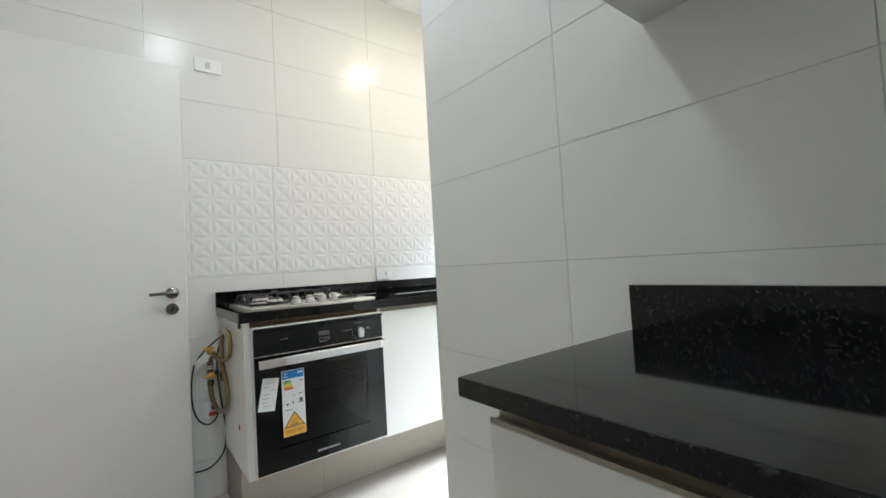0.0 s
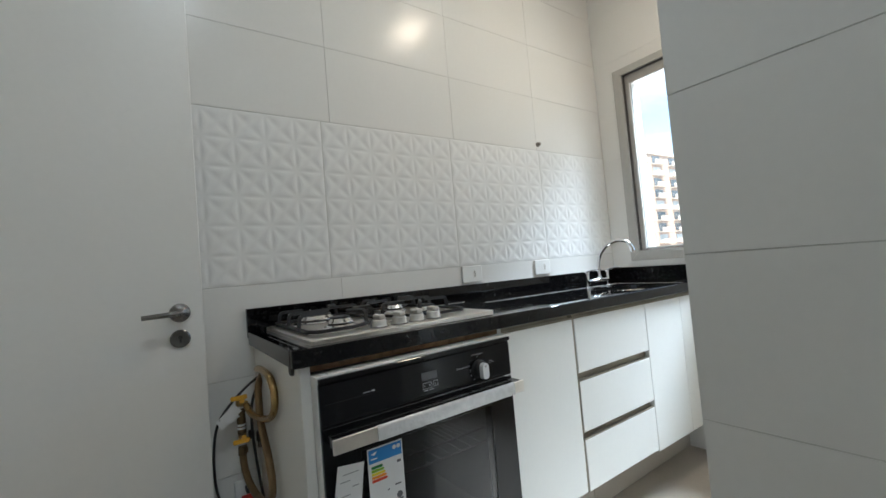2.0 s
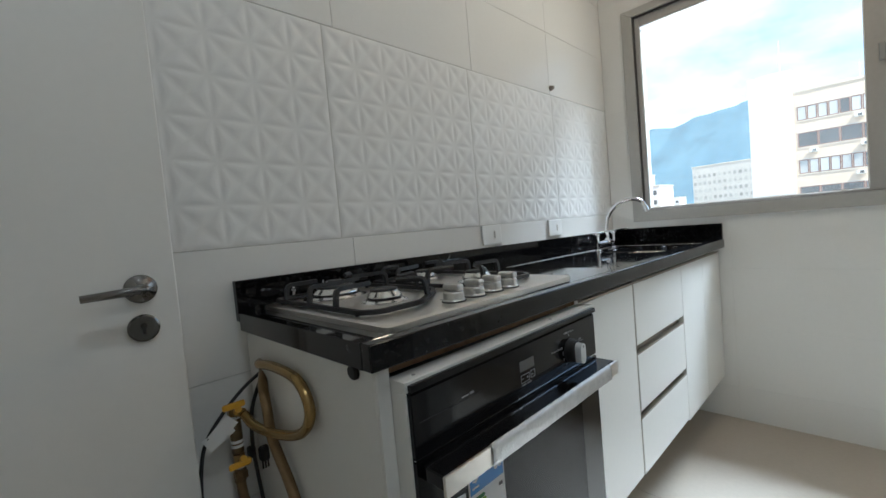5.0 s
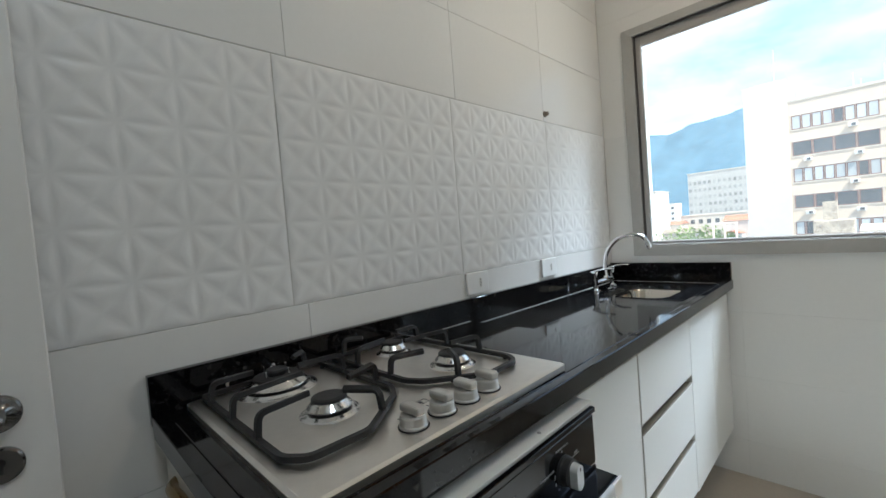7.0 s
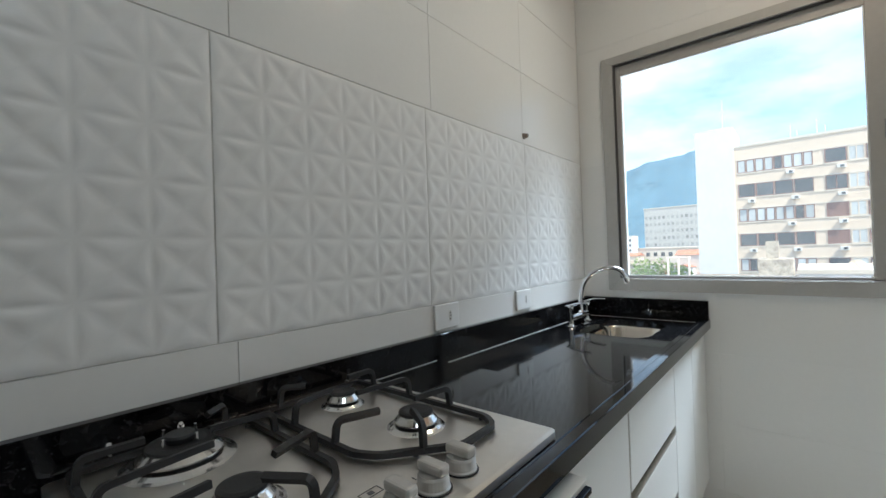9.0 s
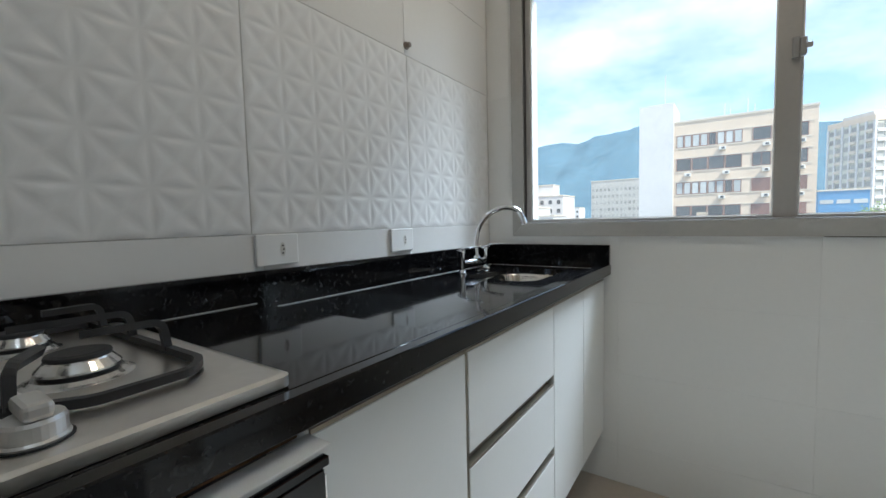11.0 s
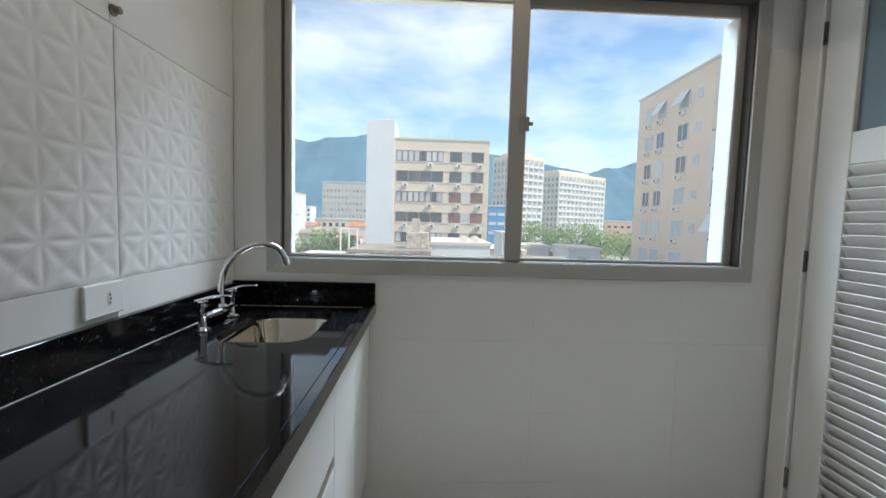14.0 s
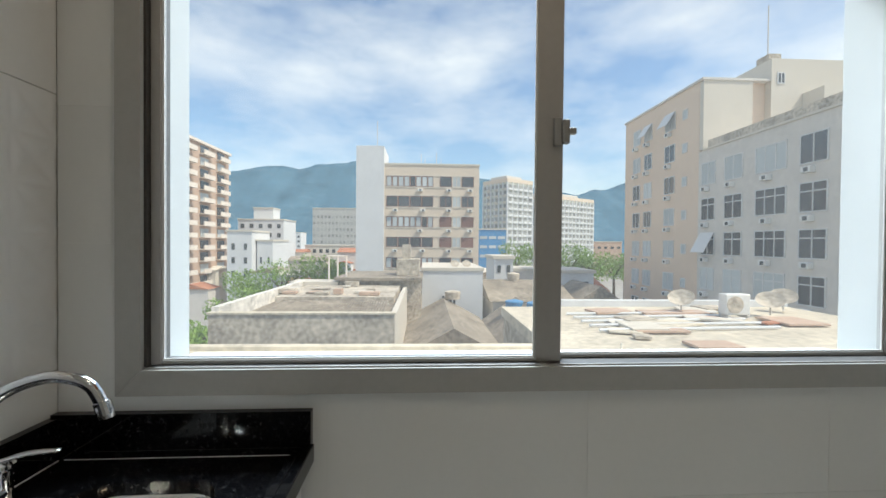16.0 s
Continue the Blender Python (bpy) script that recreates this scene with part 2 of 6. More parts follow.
def lathe(bm, profile, centre, n=28, axis="z"):
    """Turn (radius, height) pairs about an axis through centre."""
    rings = []
    for r, h in profile:
        ring = []
        for i in range(n):
            a = 2 * math.pi * i / n
            u, v = r * math.cos(a), r * math.sin(a)
            p = {"z": (u, v, h), "y": (u, h, v), "x": (h, u, v)}[axis]
            ring.append(bm.verts.new(Vector(centre) + Vector(p)))
        rings.append(ring)
    for p, q in zip(rings, rings[1:]):
        for i in range(n):
            bm.faces.new((p[i], p[(i + 1) % n], q[(i + 1) % n], q[i]))
    bm.faces.new(rings[0])
    bm.faces.new(rings[-1])
    return bm


def smooth_path(pts, steps=6, closed=False):
    """A Catmull-Rom curve through the points."""
    pts = [Vector(p) for p in pts]
    out, n = [], len(pts)
    for i in range(n if closed else n - 1):
        if closed:
            p0, p1, p2, p3 = (pts[(i + k) % n] for k in (-1, 0, 1, 2))
        else:
            p0, p1, p2, p3 = pts[max(i - 1, 0)], pts[i], pts[i + 1], pts[min(i + 2, n - 1)]
        for k in range(steps):
            t = k / steps
            out.append(0.5 * (2 * p1 + (p2 - p0) * t + (2 * p0 - 5 * p1 + 4 * p2 - p3) * t * t + (3 * p1 - p0 - 3 * p2 + p3) * t ** 3))
    if not closed:
        out.append(pts[-1])
    return out


def rounded(pts, r, steps=4, closed=False):
    """A polyline with its corners rounded by r."""
    pts = [Vector(p) for p in pts]
    n, out = len(pts), []
    for i, p in enumerate(pts):
        if not closed and i in (0, n - 1):
            out.append(p)
            continue
        a, b = pts[i - 1], pts[(i + 1) % n]
        u, v = a - p, b - p
        k = min(r, u.length * 0.49, v.length * 0.49)
        s, e = p + u.normalized() * k, p + v.normalized() * k
        for j in range(steps + 1):
            t = j / steps
            out.append(s * (1 - t) ** 2 + p * 2 * t * (1 - t) + e * t * t)
    return out


def tube(bm, pts, r, n=10, closed=False, flat=1.0, phase=0.0):
    pts = [Vector(p) for p in pts]
    rings, up, m = [], None, len(pts)
    for i, p in enumerate(pts):
        if closed:
            d = (pts[(i + 1) % m] - pts[i - 1]).normalized()
        else:
            d = (pts[min(i + 1, m - 1)] - pts[max(i - 1, 0)]).normalized()
        if up is None:
            up = Vector((0, 0, 1)) if abs(d.z) < 0.9 else Vector((1, 0, 0))
        side = d.cross(up).normalized()
        up = side.cross(d).normalized()
        rad = r[i] if isinstance(r, (list, tuple)) else r
        rings.append([bm.verts.new(p + side * rad * math.cos(phase + 2 * math.pi * k / n) + up * rad * flat * math.sin(phase + 2 * math.pi * k / n)) for k in range(n)])
    pairs = list(zip(rings, rings[1:])) + ([(rings[-1], rings[0])] if closed else [])
    for a, b in pairs:
        for k in range(n):
            bm.faces.new((a[k], a[(k + 1) % n], b[(k + 1) % n], b[k]))
    if not closed:
        bm.faces.new(rings[0])
        bm.faces.new(rings[-1])
    return bm


def rounded_rect(x0, x1, y0, y1, r, steps=6):
    out = []
    for cx, cy, a0 in ((x1 - r, y1 - r, 0), (x0 + r, y1 - r, 90), (x0 + r, y0 + r, 180), (x1 - r, y0 + r, 270)):
        for k in range(steps + 1):
            a = radians(a0 + 90 * k / steps)
            out.append((cx + r * math.cos(a), cy + r * math.sin(a)))
    return out


def structure(ob, label, category):
    return tagged(ob, label, category, kind="structure")


def drop(x):
    """The worktop and its units sink slightly towards the window."""
    return -0.009 * (x - 1.3) - 0.0042


def sheared(bm):
    for v in bm.verts:
        v.co.z += drop(v.co.x)
    return bm


# ---- large structure ----
FZ = 0.05      # floor level
TX, TY, PX = 2.505, 2.35, 0.987      # window wall, tiled wall, pantry wall
CEIL = 2.86
floor = structure(part("floor", boxes((-0.7, TX + 0.05, -1.5, TY + 0.05, FZ - 0.15, FZ - 0.004)), M_FGROUT), "beige porcelain tile floor of the kitchen", "floor")
ceiling = structure(part("ceiling", boxes((-0.7, TX + 0.3, -1.5, TY + 0.15, CEIL, CEIL + 0.15)), M_PAINT), "plain white painted ceiling", "ceiling")
wall_tiled = structure(part("wall_north", boxes((-0.7, TX + 0.2, TY + 0.0018, TY + 0.15, 0, CEIL)), M_GROUT2), "white tiled wall with a band of relief tiles", "wall")
WY0, WY1, WZ0, WZ1 = 0.345, 2.205, 1.062, 2.150    # window opening
wall_window = structure(part("wall_east", boxes((TX + 0.0011, TX + 0.2, -1.5, WY0, 0, CEIL), (TX + 0.0011, TX + 0.2, WY1, TY, 0, CEIL),
                                                  (TX + 0.0011, TX + 0.2, WY0, WY1, 0, WZ0), (TX + 0.0011, TX + 0.2, WY0, WY1, WZ1, CEIL)), M_GROUT),
                        "white tiled wall below and round the window", "wall")
wall_pantry = structure(part("wall_pantry", boxes((PX + 0.0014, PX + 0.12, -1.5, 1.235, 0, CEIL)), M_GROUT2), "white tiled wall end beside the passage", "wall")
wall_south = structure(part("wall_south", boxes((PX + 0.12, TX, 0.03, 0.15, 0, CEIL)), M_PLASTER), "pale plastered wall around the louvred door", "wall")
structure(part("wall_west", boxes((-0.7, -0.55, -1.5, TY, 0, CEIL)), M_PLASTER), "plain pale wall of the passage", "wall")
structure(part("wall_back", boxes((-0.55, PX, -1.5, -1.38, 0, CEIL)), M_PLASTER), "plain pale wall of the pantry", "wall")
plinth = structure(part("plinth", boxes((0.472, TX, 2.012, TY, FZ - 0.004, 0.262)), M_FGROUT), "beige tiled base wall under the hung cabinets", "plinth")


# ---- window ----
window = structure(new("window_1"), "wide sliding window with a grey aluminium frame", "window")


def ring_frame(x0, x1, o0, o1, p0, p1, i0, i1, q0, q1):
    """Four mitred bars between an outer (o, p) and an inner (i, q) rectangle in the plane of y and z."""
    bm = bmesh.new()
    o = [(o0, p0), (o1, p0), (o1, p1), (o0, p1)]
    i = [(i0, q0), (i1, q0), (i1, q1), (i0, q1)]
    for k in range(4):
        a, b, c, d = o[k], o[(k + 1) % 4], i[(k + 1) % 4], i[k]
        m = [(sum(q[n] for q in (a, b, c, d)) / 4) for n in (0, 1)]
        # a hair's gap at each mitre
        loop = [(p[0] + (m[0] - p[0]) * 0.0008, p[1] + (m[1] - p[1]) * 0.0008) for p in (a, b, c, d)]
        vs = [bm.verts.new((x, *p)) for x in (x0, x1) for p in loop]
        for f in ((0, 1, 2, 3), (7, 6, 5, 4), (0, 4, 5, 1), (1, 5, 6, 2), (2, 6, 7, 3), (3, 7, 4, 0)):
            bm.faces.new([vs[j] for j in f])
    return bm


part("casing", ring_frame(TX - 0.012, TX - 0.0005, 0.331, 2.226, 1.045, 2.170, 0.380, 2.174, 1.100, 2.132), M_CASING, window, "flat grey aluminium casing with mitred corners")
# frame coloured near-black so its edge reads as a shaded gap
part("window_frame", ring_frame(TX + 0.0005, TX + 0.085, 0.3465, 2.2035, 1.0635, 2.1485, 0.3855, 2.1685, 1.1045, 2.127), M_FRAMESHADE, window)
# dark strip drawn for the shade in the gap below the casing
part("shadow_gap", boxes((TX - 0.004, TX - 0.0006, 0.62, 1.19, 1.0425, 1.0447)), M_DARK, window)
part("track_lip", boxes((TX - 0.004, TX + 0.0004, 0.3805, 2.1735, 1.1005, 1.1040)), M_ALU, window)


def sash(name, x, y0, y1, z0, z1, stile_r, stile_l):
    s = part(name, bmesh.new(), M_ALU, window)
    bm = bmesh.new()
    box(bm, x - 0.011, x + 0.011, y0, y0 + stile_r, z0, z1, bevel=0.0015)
    box(bm, x - 0.011, x + 0.011, y1 - stile_l, y1, z0, z1, bevel=0.0015)
    box(bm, x - 0.010, x + 0.010, y0 + stile_r, y1 - stile_l, z0, z0 + 0.010, bevel=0.0015)
    box(bm, x - 0.010, x + 0.010, y0 + stile_r, y1 - stile_l, z1 - 0.046, z1, bevel=0.0015)
    me = bpy.data.meshes.new(name)
    bm.to_mesh(me)
    bm.free()
    me.materials.append(M_ALU)
    s.data = me
    g = part("pane", boxes((x - 0.002, x + 0.002, y0 + stile_r - 0.004, y1 - stile_l + 0.004, z0 + 0.007, z1 - 0.043)), M_PANE, s)
    g.visible_shadow = False
    bmg = bmesh.new()
    for a in ((y0 + stile_r, y0 + stile_r + 0.004, z0 + 0.010, z1 - 0.046), (y1 - stile_l - 0.004, y1 - stile_l, z0 + 0.010, z1 - 0.046),
              (y0 + stile_r + 0.004, y1 - stile_l - 0.004, z0 + 0.010, z0 + 0.013), (y0 + stile_r + 0.004, y1 - stile_l - 0.004, z1 - 0.049, z1 - 0.046)):
        box(bmg, x - 0.006, x - 0.0022, *a)
    part("gasket", bmg, M_SEAL, s)
    return s


left_sash = sash("sash", TX + 0.022, 1.256, 2.1675, 1.1050, 2.1265, 0.060, 0.022)
right_sash = sash("sash", TX + 0.050, 0.3865, 1.290, 1.1050, 2.1265, 0.030, 0.040)
bm = boxes((TX - 0.006, TX + 0.0105, 1.245, 1.262, 1.605, 1.660), bevel=0.003)
box(bm, TX - 0.010, TX + 0.002, 1.232, 1.250, 1.625, 1.640, bevel=0.002)
box(bm, TX + 0.0, TX + 0.0105, 1.262, 1.280, 1.60, 1.665, bevel=0.002)
part("latch", bm, M_GREYPL, window, "small dark window latch")
part("outer_sill", boxes((TX + 0.086, TX + 0.26, 0.346, 2.204, 1.030, 1.068), bevel=0.003), material("sill_stone", (0.62, 0.60, 0.56), rough=0.7, vary=0.08), window)
part("outer_reveal", boxes((TX + 0.086, TX + 0.198, 2.186, 2.2042, 1.0685, 2.118)), material("white_masonry", (0.52, 0.52, 0.51), rough=0.8, vary=0.04, bump=0.1), window)
part("outer_reveal", boxes((TX + 0.086, TX + 0.198, 0.3458, 0.372, 1.0685, 2.118)), bpy.data.materials["white_masonry"], window)

# ---- hinged door, standing open ----
DY = 2.272
door = structure(new("door_1"), "open white enamelled door with a grey lever handle", "door")
part("leaf", boxes((-0.475, 0.325, DY, DY + 0.035, FZ + 0.008, 2.095), bevel=0.002), M_DOOR, door)
hd = part("handle", bmesh.new(), M_CHROME, door, "satin metal lever handle")
bm = bmesh.new()
lathe(bm, [(0.026, DY), (0.026, DY - 0.007), (0.023, DY - 0.009), (0.010, DY - 0.0095), (0.0095, DY - 0.045), (0.0085, DY - 0.052)], (0.267, 0, 1.040), axis="y")
tube(bm, rounded([(0.267, DY - 0.046, 1.040), (0.250, DY - 0.050, 1.040), (0.180, DY - 0.049, 1.038)], 0.01), [0.0095] * 6 + [0.008], n=12, flat=0.8)
me = bpy.data.meshes.new("handle")
bmesh.ops.recalc_face_normals(bm, faces=bm.faces)
bm.to_mesh(me)
bm.free()
M_SATIN = material("satin_nickel", (0.20, 0.195, 0.19), rough=0.17, metal=0.9, vary=0.04)
me.materials.append(M_SATIN)
me.shade_smooth()
hd.data = me
ks = part("escutcheon", lathe(bmesh.new(), [(0.025, DY), (0.025, DY - 0.006), (0.022, DY - 0.008), (0.001, DY - 0.008)], (0.265, 0, 0.968), axis="y"), M_SATIN, door)
bm = bmesh.new()
cyl(bm, (0.265, DY - 0.0075, 0.972), (0.265, DY - 0.0088, 0.972), 0.0055, n=14)
box(bm, 0.2625, 0.2675, DY - 0.0087, DY - 0.0075, 0.957, 0.970)
part("keyhole", bm, M_DARK, ks)
for z in (0.25, 1.9):
    part("hinge", boxes((-0.486, -0.472, DY - 0.006, DY + 0.006, z - 0.04, z + 0.04), bevel=0.003), M_SATIN, door)
part("hinge_post", boxes((-0.55, -0.486, DY - 0.02, DY + 0.06, 0, 2.13), bevel=0.002), M_DOOR, door)

# ---- louvred door ----
LY = 0.205
louvre = structure(new("door_2"), "white louvred cupboard door with a blue glass light", "door")
louvre.location.x = -0.019
part("casing", boxes((2.420, 2.502, 0.1505, LY + 0.012, 0, 2.155), (1.70, 1.748, 0.1505, LY + 0.012, 0, 2.155), bevel=0.004), M_DOOR, louvre)
part("casing", boxes((1.7485, 2.4195, 0.1505, LY + 0.012, 2.098, 2.155), bevel=0.004), M_DOOR, louvre)
leaf = part("leaf", boxes((2.294, 2.412, LY - 0.035, LY, FZ + 0.008, 2.09), (1.756, 1.874, LY - 0.035, LY, FZ + 0.008, 2.09),
                          (1.8745, 2.2935, LY - 0.035, LY, 2.045, 2.09), (1.8745, 2.2935, LY - 0.035, LY, 1.483, 1.592),
                          (1.8745, 2.2935, LY - 0.035, LY, FZ + 0.008, 0.22), bevel=0.003), M_DOOR, louvre)
part("pane", boxes((1.8745, 2.2935, LY - 0.022, LY - 0.016, 1.5925, 2.0445)), M_BLUEGLASS, leaf, "bluish frosted glass")
part("backing", boxes((1.8745, 2.2935, LY - 0.034, LY - 0.031, 0.221, 1.482)), M_DOOR, leaf)
bm = boxes((-0.2095, 0.2095, -0.003, 0.003, -0.026, 0.026), bevel=0.0015)
slat = part("slat", bm, M_DOOR, leaf)
slat.matrix_basis = pose(2.084, LY - 0.014, 1.458, -32)
for k in range(1, 32):
    s = new("slat", slat.data)
    s.parent = leaf
    s.matrix_basis = pose(2.084, LY - 0.014, 1.458 - 0.0388 * k, -32)
for z in (1.965, 1.143, 0.30):
    hb = boxes((2.408, 2.424, LY + 0.001, LY + 0.006, z - 0.038, z + 0.038), bevel=0.001)
    cyl(hb, (2.416, LY + 0.006, z - 0.04), (2.416, LY + 0.006, z + 0.04), 0.005, n=12)
    part("hinge", hb, M_SATIN, louvre)

upper = thing("wall_cabinet", "white overhead cabinet with a raw wood edge above the louvred door", "cabinet")
part("body", boxes((1.75, TX - 0.001, 0.152, 0.520, 2.172, CEIL - 0.002), bevel=0.001), M_LAMINATE, upper)
part("edge_panel", boxes((1.75, TX - 0.001, 0.5205, 0.534, 2.172, CEIL - 0.002)), M_MDF, upper, "raw orange wood edge panel")

pantry_cab = thing("wall_cabinet", "white overhead cabinet hung above the black granite shelf", "cabinet")
part("body", boxes((0.655, PX - 0.001, -1.2, 0.448, 1.600, 2.30), bevel=0.001), M_LAMINATE, pantry_cab)
part("bottom_rail", boxes((0.65, PX - 0.001, -1.2, 0.452, 1.578, 1.5995), bevel=0.001), M_LAMINATE, pantry_cab)
part("door", boxes((0.634, 0.6545, -0.36, 0.450, 1.58, 2.298), bevel=0.0015), M_LAMINATE, pantry_cab)
part("door", boxes((0.634, 0.6545, -1.195, -0.364, 1.58, 2.298), bevel=0.0015), M_LAMINATE, pantry_cab)

# ---- worktop ----
top = thing("worktop", "black granite kitchen worktop with a sunken wet area", "worktop")
part("deck", sheared(boxes((0.4705, 1.330, 1.8345, TY - 0.021, 0.928, 0.948), bevel=0.0015)), M_GRANITE, top)
SX0, SX1, SY0, SY1 = 2.015, 2.392, 1.945, 2.208


def slab_with_hole(x0, x1, y0, y1, z0, z1, hx0, hx1, hy0, hy1, r):
    bm = bmesh.new()
    hole = rounded_rect(hx0, hx1, hy0, hy1, r, 8)
    cx, cy = (hx0 + hx1) / 2, (hy0 + hy1) / 2
    out = []
    for x, y in hole:
        dx, dy = x - cx, y - cy
        k = min(((x1 - cx) if dx > 0 else (x0 - cx)) / dx if abs(dx) > 1e-6 else 1e9, ((y1 - cy) if dy > 0 else (y0 - cy)) / dy if abs(dy) > 1e-6 else 1e9)
        out.append((cx + dx * k, cy + dy * k))
    corners = [(x1, y1), (x0, y1), (x0, y0), (x1, y0)]
    for c in corners:
        j = min(range(len(out)), key=lambda i: (out[i][0] - c[0]) ** 2 + (out[i][1] - c[1]) ** 2)
        out[j] = c
    rings = [[bm.verts.new((*p, z)) for p in loop] for loop, z in ((out, z1), (hole, z1), (hole, z0), (out, z0))]
    n = len(hole)
    for a, b in zip(rings, rings[1:] + rings[:1]):
        for k in range(n):
            bm.faces.new((a[k], a[(k + 1) % n], b[(k + 1) % n], b[k]))
    return bm


part("wet_area", sheared(slab_with_hole(1.3305, TX - 0.0215, 1.852, TY - 0.021, 0.908, 0.932, SX0, SX1, SY0, SY1, 0.07)), M_GRANITE, top)
part("front_rim", sheared(boxes((1.3305, TX - 0.022, 1.8345, 1.8515, 0.914, 0.9472), bevel=0.001)), M_GRANITE, top)
part("front_apron", sheared(boxes((0.448, TX - 0.003, 1.812, 1.834, 0.908, 0.9482), bevel=0.002)), M_GRANITE, top)
part("side_apron", sheared(boxes((0.448, 0.470, 1.8345, TY - 0.022, 0.908, 0.9480), bevel=0.0015)), M_GRANITE, top)
part("backsplash", sheared(boxes((0.448, TX - 0.0215, TY - 0.0205, TY - 0.001, 0.928, 1.021), bevel=0.001)), M_GRANITE, top)
part("backsplash", sheared(boxes((TX - 0.021, TX - 0.001, 1.8155, TY - 0.001, 0.9487, 1.026), (TX - 0.021, TX - 0.001, 1.8345, TY - 0.001, 0.914, 0.9485), bevel=0.001)), M_GRANITE, top)
for a in ((1.06, 1.322, 0.9485), (1.345, 2.48, 0.9325)):
    part("sealant", sheared(boxes((a[0], a[1], TY - 0.0225, TY - 0.0208, a[2], a[2] + 0.0012))), M_SEAL, top, "thin white sealant bead")
part("sealant", sheared(boxes((TX - 0.0222, TX - 0.0212, 1.86, 2.32, 0.9322, 0.9331))), M_SEAL, top, "thin white sealant bead")

# ---- base units ----
FY = 1.835       # front plane of the doors


def unit_panel(name, x0, x1, z0, z1, parent, label=""):
    return part(name, sheared(boxes((x0, x1, FY, FY + 0.018, z0, z1), bevel=0.001)), M_LAMINATE, parent, label)


def pull(x0, x1, z, parent):
    """An inset bronze aluminium pull above a front."""
    bm = boxes((x0, x1, FY + 0.001, FY + 0.004, z, z + 0.006), (x0, x1, FY + 0.004, FY + 0.0185, z + 0.0005, z + 0.003), (x0, x1, FY + 0.0188, FY + 0.021, z + 0.0005, z + 0.026))
    return part("pull", sheared(bm), M_BRONZE, parent, "inset bronze aluminium pull")


oven_unit = thing("oven_cabinet", "white hung oven housing with an open top gap", "cabinet")
part("side_panel", sheared(boxes((0.466, 0.484, FY + 0.002, TY - 0.002, 0.290, 0.9055), bevel=0.001)), M_LAMINATE, oven_unit)
part("edge_strip", sheared(boxes((0.466, 0.489, FY - 0.006, FY + 0.0015, 0.290, 0.9055), bevel=0.001)), M_LAMINATE, oven_unit)
part("side_panel", sheared(boxes((1.062, 1.0765, FY + 0.002, TY - 0.002, 0.290, 0.9055), bevel=0.001)), M_LAMINATE, oven_unit)
part("bottom", sheared(boxes((0.4845, 1.0615, FY + 0.002, TY - 0.002, 0.288, 0.304), bevel=0.001)), M_LAMINATE, oven_unit)
part("front_rail", boxes((0.4895, 1.0745, 1.797, FY + 0.001, 0.872, 0.8885), bevel=0.001), M_LAMINATE, oven_unit, "white top rail standing proud of the worktop")
part("front_stile", boxes((0.4895, 0.4930, 1.797, FY + 0.001, 0.305, 0.8715), bevel=0.0005), M_LAMINATE, oven_unit)
for x in (0.520, 0.905):
    screw = bmesh.new()
    cyl(screw, (x, 1.812, 0.8886), (x, 1.812, 0.8893), 0.0035, n=12)
    part("screw", screw, M_GREYPL, oven_unit)
part("raw_batten", sheared(boxes((0.492, 1.07, FY + 0.004, FY + 0.024, 0.8900, 0.9070))), material("raw_plywood", (0.17, 0.10, 0.05), rough=0.8, vary=0.4, scale=30), oven_unit)
part("corner_stop", lathe(bmesh.new(), [(0.013, 0.466), (0.013, 0.462), (0.010, 0.4585), (0.001, 0.458)], (0, 1.885, 0.897), axis="x", n=18), M_RUBBER, oven_unit, "round black plug")

door_unit = thing("base_cabinet", "white hung base cabinet with one flat door", "cabinet", "hung base cabinets")
part("body", sheared(boxes((1.079, 1.420, FY + 0.022, TY - 0.002, 0.290, 0.9055))), M_LAMINATE, door_unit)
unit_panel("door", 1.078, 1.414, 0.288, 0.886, door_unit)
pull(1.078, 1.414, 0.8865, door_unit)

drawer_unit = thing("drawer_cabinet", "white hung cabinet with three flat drawers", "cabinet", "hung base cabinets")
part("body", sheared(boxes((1.421, 1.892, FY + 0.022, TY - 0.002, 0.290, 0.9055))), M_LAMINATE, drawer_unit)
for z0, z1 in ((0.695, 0.886), (0.488, 0.664), (0.285, 0.460)):
    d = unit_panel("drawer", 1.4245, 1.889, z0, z1, drawer_unit)
    pull(1.4245, 1.889, z1 + 0.0005, d)
part("stile", sheared(boxes((1.4155, 1.4225, FY + 0.001, FY + 0.0215, 0.288, 0.906))), M_BRONZE, drawer_unit)

sink_unit = thing("base_cabinet", "white hung sink cabinet with two flat doors", "cabinet", "hung base cabinets")
part("body", sheared(boxes((1.893, 2.484, FY + 0.022, TY - 0.002, 0.288, 0.70))), M_LAMINATE, sink_unit)
unit_panel("door", 1.894, 2.190, 0.276, 0.886, sink_unit)
unit_panel("door", 2.193, 2.484, 0.276, 0.886, sink_unit)
pull(1.894, 2.190, 0.8865, sink_unit)
pull(2.193, 2.484, 0.8865, sink_unit)

